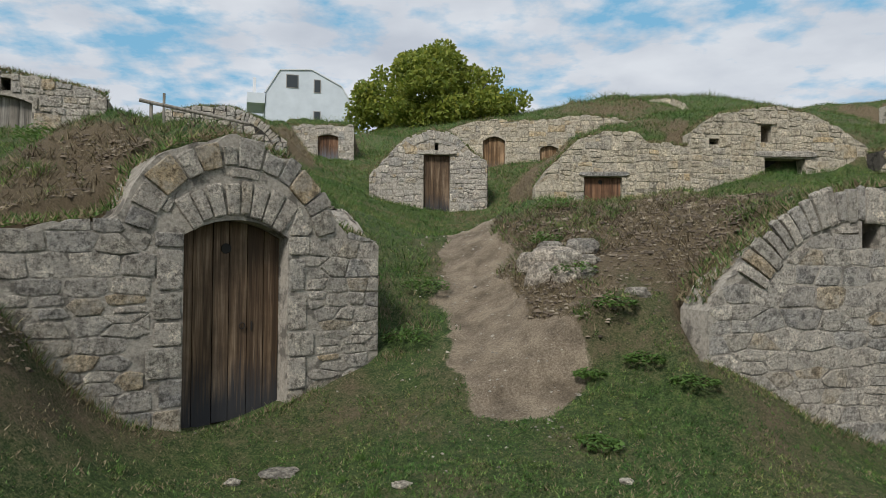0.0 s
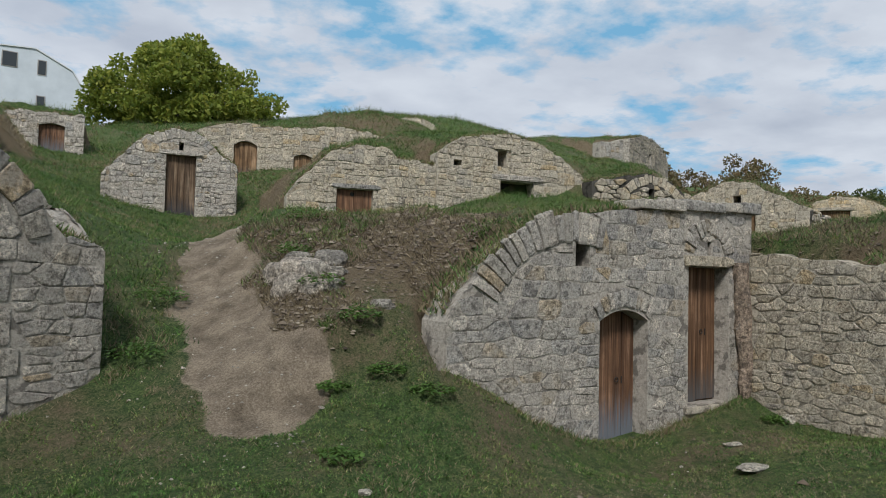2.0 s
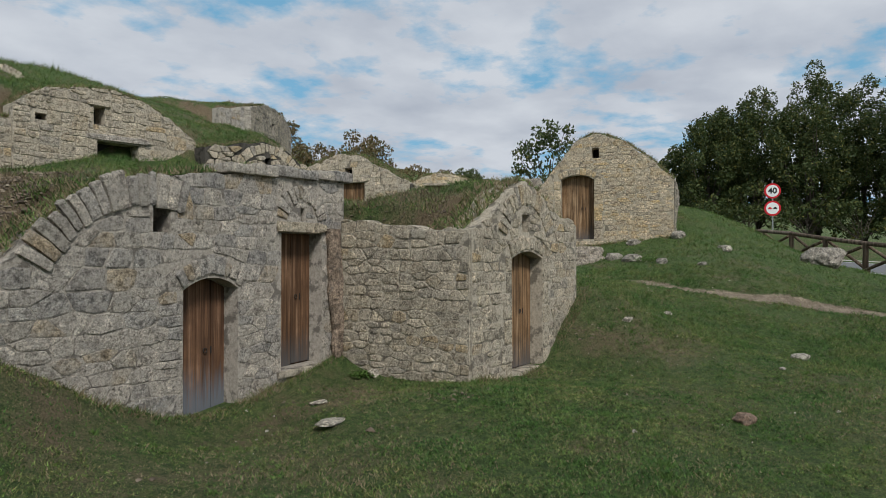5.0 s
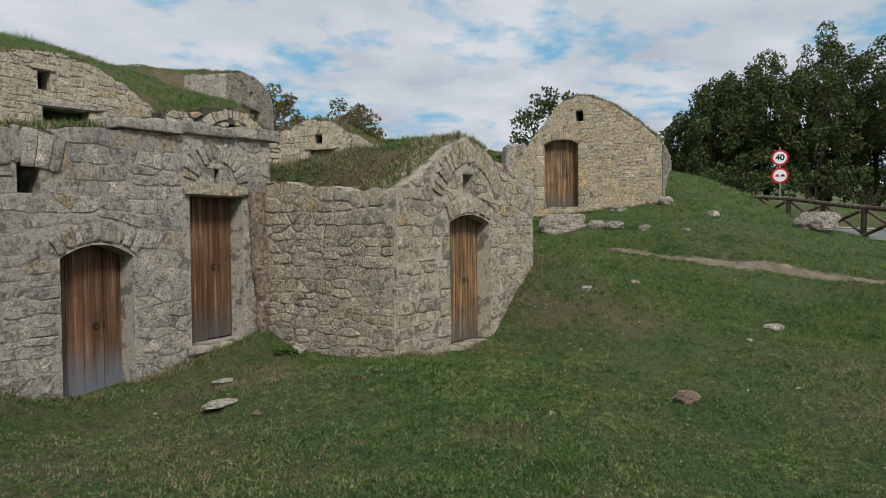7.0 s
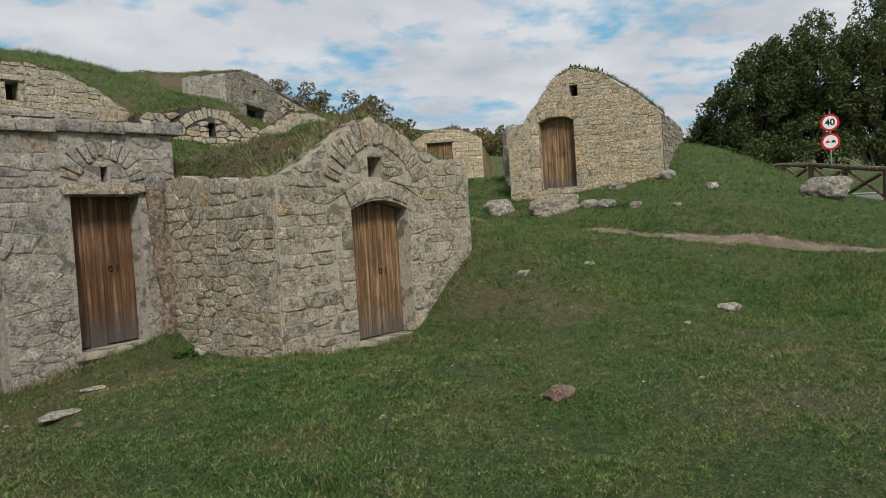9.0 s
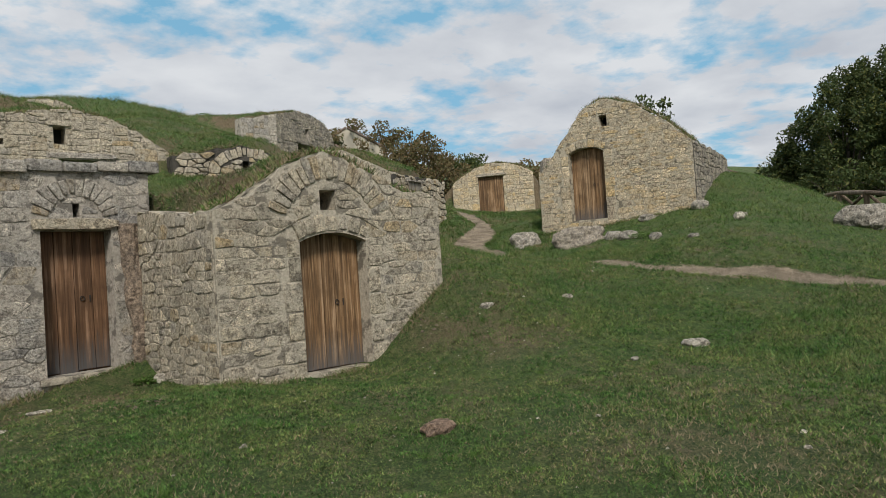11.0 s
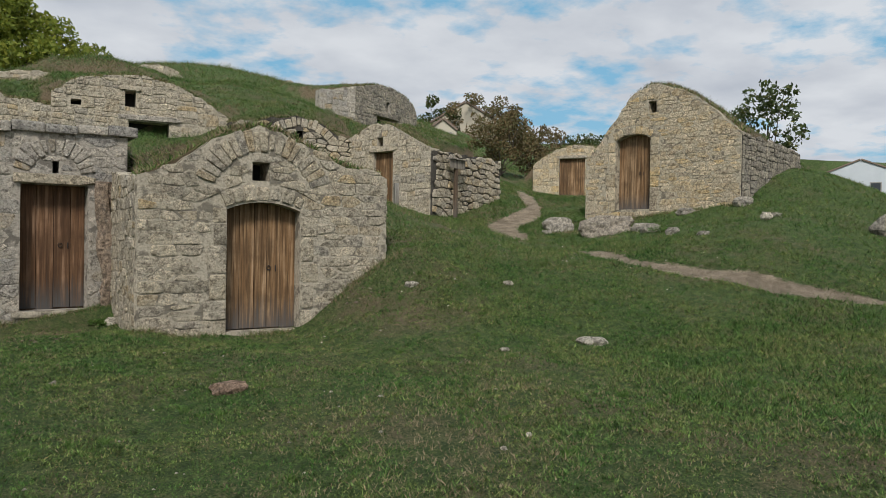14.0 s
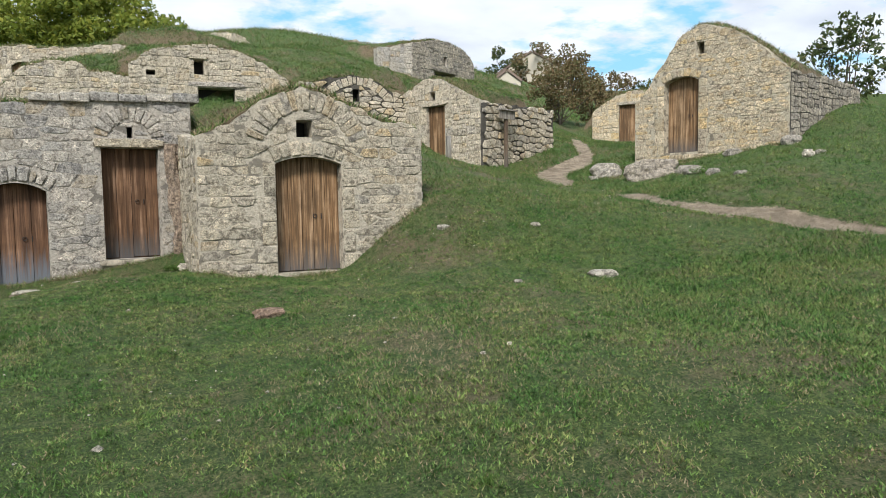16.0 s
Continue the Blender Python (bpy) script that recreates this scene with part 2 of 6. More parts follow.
def ground_mat():
    m, nt, b = mat("turf", (0.07, 0.1, 0.03))
    at = nt.nodes.new("ShaderNodeAttribute"); at.attribute_name = "bare"
    dry = nt.nodes.new("ShaderNodeAttribute"); dry.attribute_name = "dry"
    p1, p2, p3 = noise_tex(nt, 0.9, 5), noise_tex(nt, 9, 8, rough=0.7), noise_tex(nt, 55, 10, rough=0.75)
    green = ramp(nt, p2, [(0.3, (0.036, 0.060, 0.017)), (0.5, (0.068, 0.108, 0.029)), (0.72, (0.13, 0.17, 0.05))])
    green = mixc(nt, 0.85, green, ramp(nt, p3, [(0.40, (0.3, 0.33, 0.27)), (0.5, (0.9, 0.9, 0.9)), (0.6, (1.7, 1.6, 1.5))]), "MULTIPLY")
    straw = ramp(nt, p3, [(0.3, (0.095, 0.070, 0.042)), (0.55, (0.165, 0.125, 0.075)), (0.75, (0.25, 0.205, 0.125))])
    ad = nt.nodes.new("ShaderNodeMath"); ad.operation = "ADD"
    nt.links.new(p1, ad.inputs[0]); nt.links.new(dry.outputs["Fac"], ad.inputs[1])
    ad2 = nt.nodes.new("ShaderNodeMath"); ad2.operation = "MULTIPLY_ADD"; ad2.inputs[1].default_value = 0.5
    nt.links.new(p2, ad2.inputs[0]); nt.links.new(ad.outputs[0], ad2.inputs[2])
    ad3 = nt.nodes.new("ShaderNodeMath"); ad3.operation = "MULTIPLY_ADD"; ad3.inputs[1].default_value = 0.9
    nt.links.new(p3, ad3.inputs[0]); nt.links.new(ad2.outputs[0], ad3.inputs[2])
    half = nt.nodes.new("ShaderNodeMath"); half.operation = "MULTIPLY"; half.inputs[1].default_value = 0.5
    nt.links.new(ad3.outputs[0], half.inputs[0])
    c = mixc(nt, ramp(nt, half.outputs[0], [(0.61, (0, 0, 0)), (0.74, (1, 1, 1))]), green, straw)
    earth = ramp(nt, p3, [(0.36, (0.15, 0.116, 0.08)), (0.5, (0.265, 0.21, 0.148)), (0.64, (0.40, 0.33, 0.245))])
    earth = mixc(nt, 1.0, earth, ramp(nt, noise_tex(nt, 3.5, 6), [(0.34, (0.6, 0.58, 0.55)), (0.5, (0.98, 0.97, 0.96)), (0.66, (1.3, 1.3, 1.28))]), "MULTIPLY")
    ed = nt.nodes.new("ShaderNodeMath"); ed.operation = "MULTIPLY_ADD"; ed.inputs[1].default_value = 0.9
    nt.links.new(p2, ed.inputs[0]); nt.links.new(at.outputs["Fac"], ed.inputs[2])
    c = mixc(nt, ramp(nt, ed.outputs[0], [(0.84, (0, 0, 0)), (1.04, (1, 1, 1))]), c, earth)
    nt.links.new(c, b.inputs["Base Color"])
    bump(nt, b, p3, 1.0, 0.05)
    return m


def leaf_mat(name, stops, trans=0.25, patchy=False):
    m, nt, b = mat(name, stops[0], 0.6)
    g = nt.nodes.new("ShaderNodeNewGeometry")
    n = len(stops)
    c = ramp(nt, g.outputs["Random Per Island"], [(i / (n - 1), s) for i, s in enumerate(stops)])
    if patchy:
        # clumps of darker and lighter turf
        c = mixc(nt, 1.0, c, ramp(nt, noise_tex(nt, 11, 4), [(0.40, (0.55, 0.6, 0.55)), (0.5, (0.9, 0.93, 0.9)), (0.6, (1.15, 1.12, 1.12))]), "MULTIPLY")
        c = mixc(nt, 1.0, c, ramp(nt, noise_tex(nt, 34, 3), [(0.40, (0.42, 0.44, 0.42)), (0.5, (0.95, 0.95, 0.95)), (0.6, (1.5, 1.45, 1.45))]), "MULTIPLY")
        c = mixc(nt, 1.0, c, ramp(nt, noise_tex(nt, 1.4, 4), [(0.4, (0.7, 0.85, 0.72)), (0.6, (1.35, 1.1, 1.15))]), "MULTIPLY")
    nt.links.new(c, b.inputs["Base Color"])
    tr = nt.nodes.new("ShaderNodeBsdfTranslucent")
    nt.links.new(c, tr.inputs[0])
    mx = nt.nodes.new("ShaderNodeMixShader"); mx.inputs[0].default_value = trans
    nt.links.new(b.outputs[0], mx.inputs[1]); nt.links.new(tr.outputs[0], mx.inputs[2])
    nt.links.new(mx.outputs[0], nt.nodes["Material Output"].inputs[0])
    return m


TURF = ground_mat()
BLADE = leaf_mat("grass_blades", [(0.061, 0.13, 0.03), (0.15, 0.255, 0.068), (0.102, 0.195, 0.046), (0.20, 0.245, 0.088), (0.074, 0.148, 0.036), (0.235, 0.2, 0.11)], 0.35, True)
STRAW = leaf_mat("dry_grass_blades", [(0.23, 0.18, 0.10), (0.32, 0.26, 0.155), (0.17, 0.13, 0.08)], 0.3)
BROWN = leaf_mat("withered_brown_plants", [(0.06, 0.045, 0.03), (0.12, 0.09, 0.055), (0.18, 0.14, 0.085), (0.075, 0.075, 0.035)], 0.2)
WEED = leaf_mat("weed_leaves", [(0.08, 0.15, 0.03), (0.12, 0.20, 0.045), (0.065, 0.12, 0.026)], 0.4)
LEAF_FIG = leaf_mat("yellow_green_leaves", [(0.12, 0.165, 0.028), (0.24, 0.275, 0.042), (0.17, 0.225, 0.036), (0.34, 0.34, 0.055), (0.08, 0.12, 0.022)], 0.45)
LEAF_DARK = leaf_mat("dark_leaves", [(0.035, 0.055, 0.018), (0.05, 0.075, 0.022), (0.075, 0.095, 0.028), (0.042, 0.065, 0.02), (0.15, 0.145, 0.035)], 0.25)
LEAF_RUST = leaf_mat("rusty_scrub", [(0.13, 0.11, 0.05), (0.18, 0.115, 0.055), (0.11, 0.12, 0.045), (0.20, 0.14, 0.07)])
BARK, _nt, _b = mat("bark", (0.085, 0.07, 0.055))


# ---- helpers of this scene ----
def part(name, bm, material, parent=None, label=""):
    me = bpy.data.meshes.new(name)
    bm.to_mesh(me)
    bm.free()
    me.materials.append(material)
    ob = new(name, me)
    ob.parent = parent
    return tagged(ob, label)


def raw(name, verts, faces, material, parent=None, smooth=False):
    me = bpy.data.meshes.new(name)
    me.from_pydata([tuple(v) for v in verts], [], faces)
    me.update()
    me.materials.append(material)
    if smooth:
        me.polygons.foreach_set("use_smooth", [True] * len(me.polygons))
    ob = new(name, me)
    ob.parent = parent
    return ob


def tri_cloud(name, verts, faces, material):
    """Many loose faces of one corner count, from arrays."""
    me = bpy.data.meshes.new(name)
    k = faces.shape[1]
    me.vertices.add(len(verts)); me.loops.add(faces.size); me.polygons.add(len(faces))
    me.vertices.foreach_set("co", verts.astype(np.float32).ravel())
    me.loops.foreach_set("vertex_index", faces.astype(np.int32).ravel())
    me.polygons.foreach_set("loop_start", np.arange(len(faces), dtype=np.int32) * k)
    me.update(calc_edges=True)
    me.materials.append(material)
    return me


def box_bm(x0, x1, y0, y1, z0, z1, bev=0.0):
    bm = bmesh.new()
    bmesh.ops.create_cube(bm, size=1)
    bmesh.ops.transform(bm, verts=bm.verts, matrix=Matrix.Translation(((x0 + x1) / 2, (y0 + y1) / 2, (z0 + z1) / 2)) @ Matrix.Diagonal((x1 - x0, y1 - y0, z1 - z0, 1)))
    if bev:
        bmesh.ops.bevel(bm, geom=bm.edges[:], offset=bev, segments=2, affect="EDGES", profile=0.6)
    return bm


def pole_bm(a, b, r0, r1=None, sides=10, wob=0.0):
    """A tapered round pole from a to b, slightly crooked."""
    r1 = r0 if r1 is None else r1
    a, b = Vector(a), Vector(b)
    q = (b - a).to_track_quat("Z", "X")
    bm = bmesh.new()
    rings = []
    for i in range(5):
        f = i / 4
        c = a.lerp(b, f) + Vector((random.uniform(-wob, wob), random.uniform(-wob, wob), 0)) * (0 < i < 4)
        rr = r0 + (r1 - r0) * f
        rings.append([bm.verts.new(c + q @ Vector((rr * math.cos(k * math.tau / sides), rr * math.sin(k * math.tau / sides), 0))) for k in range(sides)])
    for p, s in zip(rings, rings[1:]):
        for k in range(sides):
            bm.faces.new((p[k], p[(k + 1) % sides], s[(k + 1) % sides], s[k]))
    bm.faces.new(rings[0][::-1])
    bm.faces.new(rings[-1])
    return bm


def smooth01(t):
    t = np.clip(t, 0, 1)
    return t * t * (3 - 2 * t)


# ---- stones: a few shapes, shared by all the walls ----
def stone_mesh(name, material, seed, sides=12, rough=0.10):
    """A unit stone: front at y = -1, back at y = 0, x and z from -0.5 to 0.5."""
    rnd = random.Random(seed)
    ring = []
    for k in range(sides):
        a = (k + rnd.uniform(-0.22, 0.22)) * math.tau / sides
        c, s = math.cos(a), math.sin(a)
        e = 0.5 / (abs(c) ** 12 + abs(s) ** 12) ** (1 / 12)
        ring.append((c * e * rnd.uniform(1 - rough, 1.02), s * e * rnd.uniform(1 - rough, 1.02)))
    verts = [(x, 0, z) for x, z in ring]
    verts += [(x, -0.62 + rnd.uniform(-0.08, 0.08), z) for x, z in ring]
    verts += [(x * 0.93 + rnd.uniform(-0.015, 0.015), -0.92 + rnd.uniform(-0.1, 0.08), z * 0.92 + rnd.uniform(-0.015, 0.015)) for x, z in ring]
    verts.append((rnd.uniform(-0.1, 0.1), -1.0, rnd.uniform(-0.1, 0.1)))
    n, faces = sides, []
    for k in range(n):
        j = (k + 1) % n
        faces += [(k, j, n + j, n + k), (n + k, n + j, 2 * n + j, 2 * n + k), (2 * n + k, 2 * n + j, 3 * n)]
    me = bpy.data.meshes.new(name)
    me.from_pydata(verts, [], faces)
    me.update()
    me.materials.append(material)
    return me


STONES = {m.name: [stone_mesh("stone", m, 31 * i + 7, 12 + i % 4, 0.03 + 0.015 * (i % 4)) for i in range(14)] for m in (GREY, PALE, GOLD, DARK)}


def lay_stone(parent, rnd, kind, s, z, w, h, proud, tilt=0.0, y=0.0, name="stone"):
    ob = new(name, rnd.choice(STONES[kind.name]))
    ob.parent = parent
    ob.matrix_basis = Matrix.Translation((s, y + 0.02, z)) @ Euler((rnd.uniform(-0.03, 0.03), tilt + rnd.uniform(-0.02, 0.02), rnd.uniform(-0.03, 0.03))).to_matrix().to_4x4() @ Matrix.Diagonal((w * rnd.choice((-1, 1)) , proud + 0.02, h, 1))
    if ob.matrix_basis.determinant() < 0:
        ob.matrix_basis = ob.matrix_basis @ Matrix.Diagonal((-1, 1, 1, 1))
    return ob


def profile(points):
    xs, zs = zip(*points)
    return lambda s: float(np.interp(s, xs, zs)) + 0.022 * math.sin(9.1 * s + zs[0] * 5) + 0.016 * math.sin(23.0 * s + xs[0])


class Opening:
    """An opening in a wall: from s = a to b and z = lo to hi, with the given rise of its arched head."""

    def __init__(self, a, b, lo, hi, rise=0.0):
        self.a, self.b, self.lo, self.hi, self.rise = a, b, lo, hi, rise

    def top(self, s):
        t = (s - self.a) / (self.b - self.a) * 2 - 1
        return self.hi + self.rise * max(0.0, 1 - t * t)


def wall_body(parent, name, s0, s1, low, top, holes, thick, material, label=""):
    """A wall with its real openings, from s0 to s1, foot at low(s) and head at top(s)."""
    cuts = {round(s0, 4), round(s1, 4)}
    n = max(2, int((s1 - s0) / 0.09))
    cuts |= {round(s0 + (s1 - s0) * i / n, 4) for i in range(n + 1)}
    for o in holes:
        cuts = {c for c in cuts if min(abs(c - o.a), abs(c - o.b)) > 0.02}
        cuts |= {round(o.a, 4), round(o.b, 4)}
        if o.rise:
            cuts |= {round(o.a + (o.b - o.a) * i / 10, 4) for i in range(1, 10)}
    cuts |= {round(s0, 4), round(s1, 4)}
    cuts = sorted(cuts)
    verts, faces = [], []

    def quad(p):
        i = len(verts)
        verts.extend(p)
        faces.append((i, i + 1, i + 2, i + 3))

    def spans(sa, sb):
        mid = (sa + sb) / 2
        got = [(low(sa), low(sb), top(sa), top(sb))]
        for o in sorted(holes, key=lambda h: h.lo):
            if o.a <= mid <= o.b:
                la, lb, ta, tb = got.pop()
                if o.lo > min(la, lb) + 0.01:
                    got.append((la, lb, o.lo, o.lo))
                got.append((o.top(sa), o.top(sb), ta, tb))
        return got

    rows = [spans(a, b) for a, b in zip(cuts, cuts[1:])]
    for (a, b), sp in zip(zip(cuts, cuts[1:]), rows):
        for la, lb, ta, tb in sp:
            quad([(a, 0, la), (b, 0, lb), (b, 0, tb), (a, 0, ta)])
            quad([(b, thick, lb), (a, thick, la), (a, thick, ta), (b, thick, tb)])
            quad([(a, 0, ta), (b, 0, tb), (b, thick, tb), (a, thick, ta)])
            quad([(a, thick, la), (b, thick, lb), (b, 0, lb), (a, 0, la)])
    for s, flip in [(cuts[0], 1), (cuts[-1], 0)]:
        p = [(s, 0, low(s)), (s, thick, low(s)), (s, thick, top(s)), (s, 0, top(s))]
        quad(p[::-1] if flip else p)
    for o in holes:
        for s, flip in [(o.a, 0), (o.b, 1)]:
            p = [(s, 0, o.lo), (s, thick, o.lo), (s, thick, o.hi), (s, 0, o.hi)]
            quad(p[::-1] if flip else p)
    ob = raw(name, verts, faces, material, parent)
    return tagged(ob, label)


def clip_half(poly, px, pz, nx, nz):
    """The part of a polygon on the side of the line through (px, pz) away from (nx, nz)."""
    out = []
    for i, (ax, az) in enumerate(poly):
        bx, bz = poly[(i + 1) % len(poly)]
        da, db = (ax - px) * nx + (az - pz) * nz, (bx - px) * nx + (bz - pz) * nz
        if da <= 0:
            out.append((ax, az))
        if da * db < 0:
            t = da / (da - db)
            out.append((ax + t * (bx - ax), az + t * (bz - az)))
    return out


def field_stone(wall, rnd, kind, poly, proud, gap, name="stone"):
    """One stone of its own outline, with worn corners and a slightly bulging face."""
    cx, cz = sum(p[0] for p in poly) / len(poly), sum(p[1] for p in poly) / len(poly)
    ext = min(max(p[0] for p in poly) - min(p[0] for p in poly), max(p[1] for p in poly) - min(p[1] for p in poly))
    if ext < 0.035:
        return None
    k = 1 - gap * rnd.choice((0.4, 0.6, 0.8, 1.0, 2.2)) / ext
    ring = []
    for i, (ax, az) in enumerate(poly):
        bx, bz = poly[(i + 1) % len(poly)]
        if math.hypot(bx - ax, bz - az) < 0.03:
            ring.append(((ax + bx) / 2 - cx, (az + bz) / 2 - cz))
            continue
        for f in (rnd.uniform(0.04, 0.12), rnd.uniform(0.88, 0.96)) if math.hypot(bx - ax, bz - az) > 0.1 else (rnd.uniform(0.35, 0.65),):
            j = 1 - rnd.uniform(0, 0.05)
            ring.append(((ax + (bx - ax) * f - cx) * j, (az + (bz - az) * f - cz) * j))
    n = len(ring)
    if sum(ring[i][0] * ring[(i + 1) % n][1] - ring[(i + 1) % n][0] * ring[i][1] for i in range(n)) < 0:
        ring = ring[::-1]
    tx, tz = rnd.uniform(-0.25, 0.25) * proud / ext, rnd.uniform(-0.25, 0.25) * proud / ext
    face = lambda x, z: -proud + x * tx + z * tz
    v = [(x * k, 0.02, z * k) for x, z in ring]
    v += [(x * k, face(x, z) * 0.55, z * k) for x, z in ring]
    q = k * max(0.6, 1 - 0.018 / ext)
    v += [(x * q, face(x, z) * rnd.uniform(0.85, 1.05), z * q) for x, z in ring]
    v.append((0, -proud * rnd.uniform(1.0, 1.2), 0))
    f = []
    for i in range(n):
        j = (i + 1) % n
        f += [(i, j, n + j, n + i), (n + i, n + j, 2 * n + j, 2 * n + i), (2 * n + i, 2 * n + j, 3 * n)]
    ob = raw(name, v, f, kind, wall)
    ob.location = (cx, 0, cz)
    return ob


def rubble(wall, kind, s0, s1, low, top, holes, rings, seed, hs=(0.1, 0.22), ws=(0.16, 0.42), proud=(0.006, 0.026), gap=0.011, blocks=(), wild=0.22, coursed=True):
    """Fieldstones packed in rough courses: each takes the room nearest to its own middle, kept clear of openings, dressed blocks and arch rings."""
    rnd = random.Random(seed)
    zmin, zmax = min(low(s0), low(s1), low((s0 + s1) / 2)), max(top(s0 + (s1 - s0) * i / 20) for i in range(21))
    solid = list(holes) + list(blocks)

    def trim(poly, s, z):
        poly = clip_half(clip_half(poly, s0, 0, -1, 0), s1, 0, 1, 0)
        for o in solid:
            if len(poly) < 3:
                return
            zs, xs = [p[1] for p in poly], [p[0] for p in poly]
            if max(zs) < o.lo or min(zs) > o.top(min(max(s, o.a), o.b)) or max(xs) < o.a or min(xs) > o.b:
                continue
            if s <= o.a:
                poly = clip_half(poly, o.a, 0, 1, 0)
            elif s >= o.b:
                poly = clip_half(poly, o.b, 0, -1, 0)
            elif z > (o.lo + o.hi) / 2:
                poly = clip_half(poly, 0, o.top(s), 0, -1)
            else:
                poly = clip_half(poly, 0, o.lo, 0, 1)
        fixed = []
        for x, zz in poly:
            for r in rings:
                d, a = math.hypot(x - r[0], zz - r[1]), math.degrees(math.atan2(zz - r[1], x - r[0]))
                if r[4] < a < r[5] and r[2] < d < r[3]:
                    to = r[2] if math.hypot(s - r[0], z - r[1]) < r[2] else r[3]
                    x, zz = r[0] + (x - r[0]) * to / d, r[1] + (zz - r[1]) * to / d
            fixed.append((x, min(zz, top(x) + 0.012)))
        if len(fixed) >= 3 and max(p[1] for p in fixed) > low(s):
            field_stone(wall, rnd, kind, fixed, rnd.uniform(*proud), gap)

    def blocked(s, z):
        if not s0 <= s <= s1 or z > top(s) + 0.02 or any(o.a < s < o.b and o.lo < z < o.top(s) for o in solid):
            return True
        for r in rings:
            d, a = math.hypot(s - r[0], z - r[1]), math.degrees(math.atan2(z - r[1], s - r[0]))
            if r[2] - 0.02 < d < r[3] + 0.02 and r[4] < a < r[5]:
                return True
        return False

    if coursed:
        # random-range rubble: the face is parted again and again into large and small stones, then warped
        ph = rnd.uniform(0, 50)

        def warp(x, z):
            p = Vector((x * 2.6 + ph, z * 3.4, ph))
            q = Vector((x * 9 + ph, z * 11, 3 + ph))
            return (x + 0.045 * noise.noise(p) + 0.02 * noise.noise(q), z + 0.05 * noise.noise(p + Vector((7, 3, 1))) + 0.022 * noise.noise(q + Vector((2, 9, 4))))

        def divide(a, b_, c, d):
            w, h = b_ - a, d - c
            wt, ht = rnd.uniform(*ws) * rnd.choice((0.65, 1, 1.25)), rnd.uniform(*hs) * rnd.choice((0.85, 1, 1.4))
            if h > ht * 1.35 and (h / ht > w / wt * 0.8 or w < wt):
                m = c + h * rnd.uniform(0.34, 0.66)
                divide(a, b_, c, m)
                divide(a, b_, m, d)
            elif w > wt * 1.35:
                m = a + w * rnd.uniform(0.3, 0.7)
                divide(a, m, c, d)
                divide(m, b_, c, d)
            else:
                n = 2 if w > 0.09 else 1
                p = [(a + w * k / n, c) for k in range(n)] + [(b_, c)]
                if h > 0.13:
                    p.append((b_, (c + d) / 2))
                p += [(b_ - w * k / n, d) for k in range(n)] + [(a, d)]
                if h > 0.13:
                    p.append((a, (c + d) / 2))
                p = [warp(*q) for q in p]
                cz = (c + d) / 2
                for q in ((a + b_) / 2, a + w * 0.15, b_ - w * 0.15):
                    if not blocked(q, cz):
                        trim(p, q, cz)
                        break

        divide(s0 - 0.05, s1 + 0.05, zmin, zmax + 0.06)
        return
    seeds, z = [], zmin
    while z < zmax + 0.1:
        h = rnd.uniform(*hs)
        s = s0 - rnd.uniform(0, ws[0])
        while s < s1 + ws[0]:
            w = rnd.uniform(*ws) * rnd.choice((0.5, 0.75, 1, 1, 1.2))
            seeds.append((s + w / 2, z + h / 2 + rnd.uniform(-wild, wild) * h))
            if rnd.random() < 0.2:
                seeds[-1:] = [(s + w / 2, z + h * 0.25), (s + w / 2 + rnd.uniform(-0.04, 0.04), z + h * 0.78)]
            s += w
        z += h
    sq = 1.45 * (ws[0] + ws[1]) / (hs[0] + hs[1])
    reach = (hs[1] * sq + ws[1]) * 1.15
    arr = np.array([(a, b_ * sq) for a, b_ in seeds])
    for i, (s, z) in enumerate(seeds):
        if blocked(s, z):
            continue
        poly = [(s - ws[1], (z - hs[1]) * sq), (s + ws[1], (z - hs[1]) * sq), (s + ws[1], (z + hs[1]) * sq), (s - ws[1], (z + hs[1]) * sq)]
        dd = ((arr - arr[i]) ** 2).sum(1)
        for j in np.argsort(dd)[1:22]:
            if dd[j] > reach * reach or len(poly) < 3:
                break
            qx, qz = arr[j]
            poly = clip_half(poly, (s + qx) / 2, (z * sq + qz) / 2, qx - s, qz - z * sq)
        trim([(a, b_ / sq) for a, b_ in poly], s, z)


def jambs(wall, kind, o, seed, wide=(0.14, 0.3), high=(0.2, 0.36), proud=(0.008, 0.018)):
    """Dressed blocks up both sides of a door. Returns them as keep-clear areas."""
    rnd = random.Random(seed)
    out = []
    for right in (0, 1):
        z = o.lo - 0.05
        while z < o.hi - 0.04:
            h, w = min(rnd.uniform(*high), o.hi + 0.02 - z), rnd.uniform(*wide)
            b = Opening(o.b, o.b + w, z, z + h) if right else Opening(o.a - w, o.a, z, z + h)
            out.append(b)
            field_stone(wall, rnd, kind, [(b.a, b.lo), (b.b, b.lo), (b.b, b.hi), (b.a, b.hi)], rnd.uniform(*proud), 0.012, "jamb_stone")
            z += h
    return out


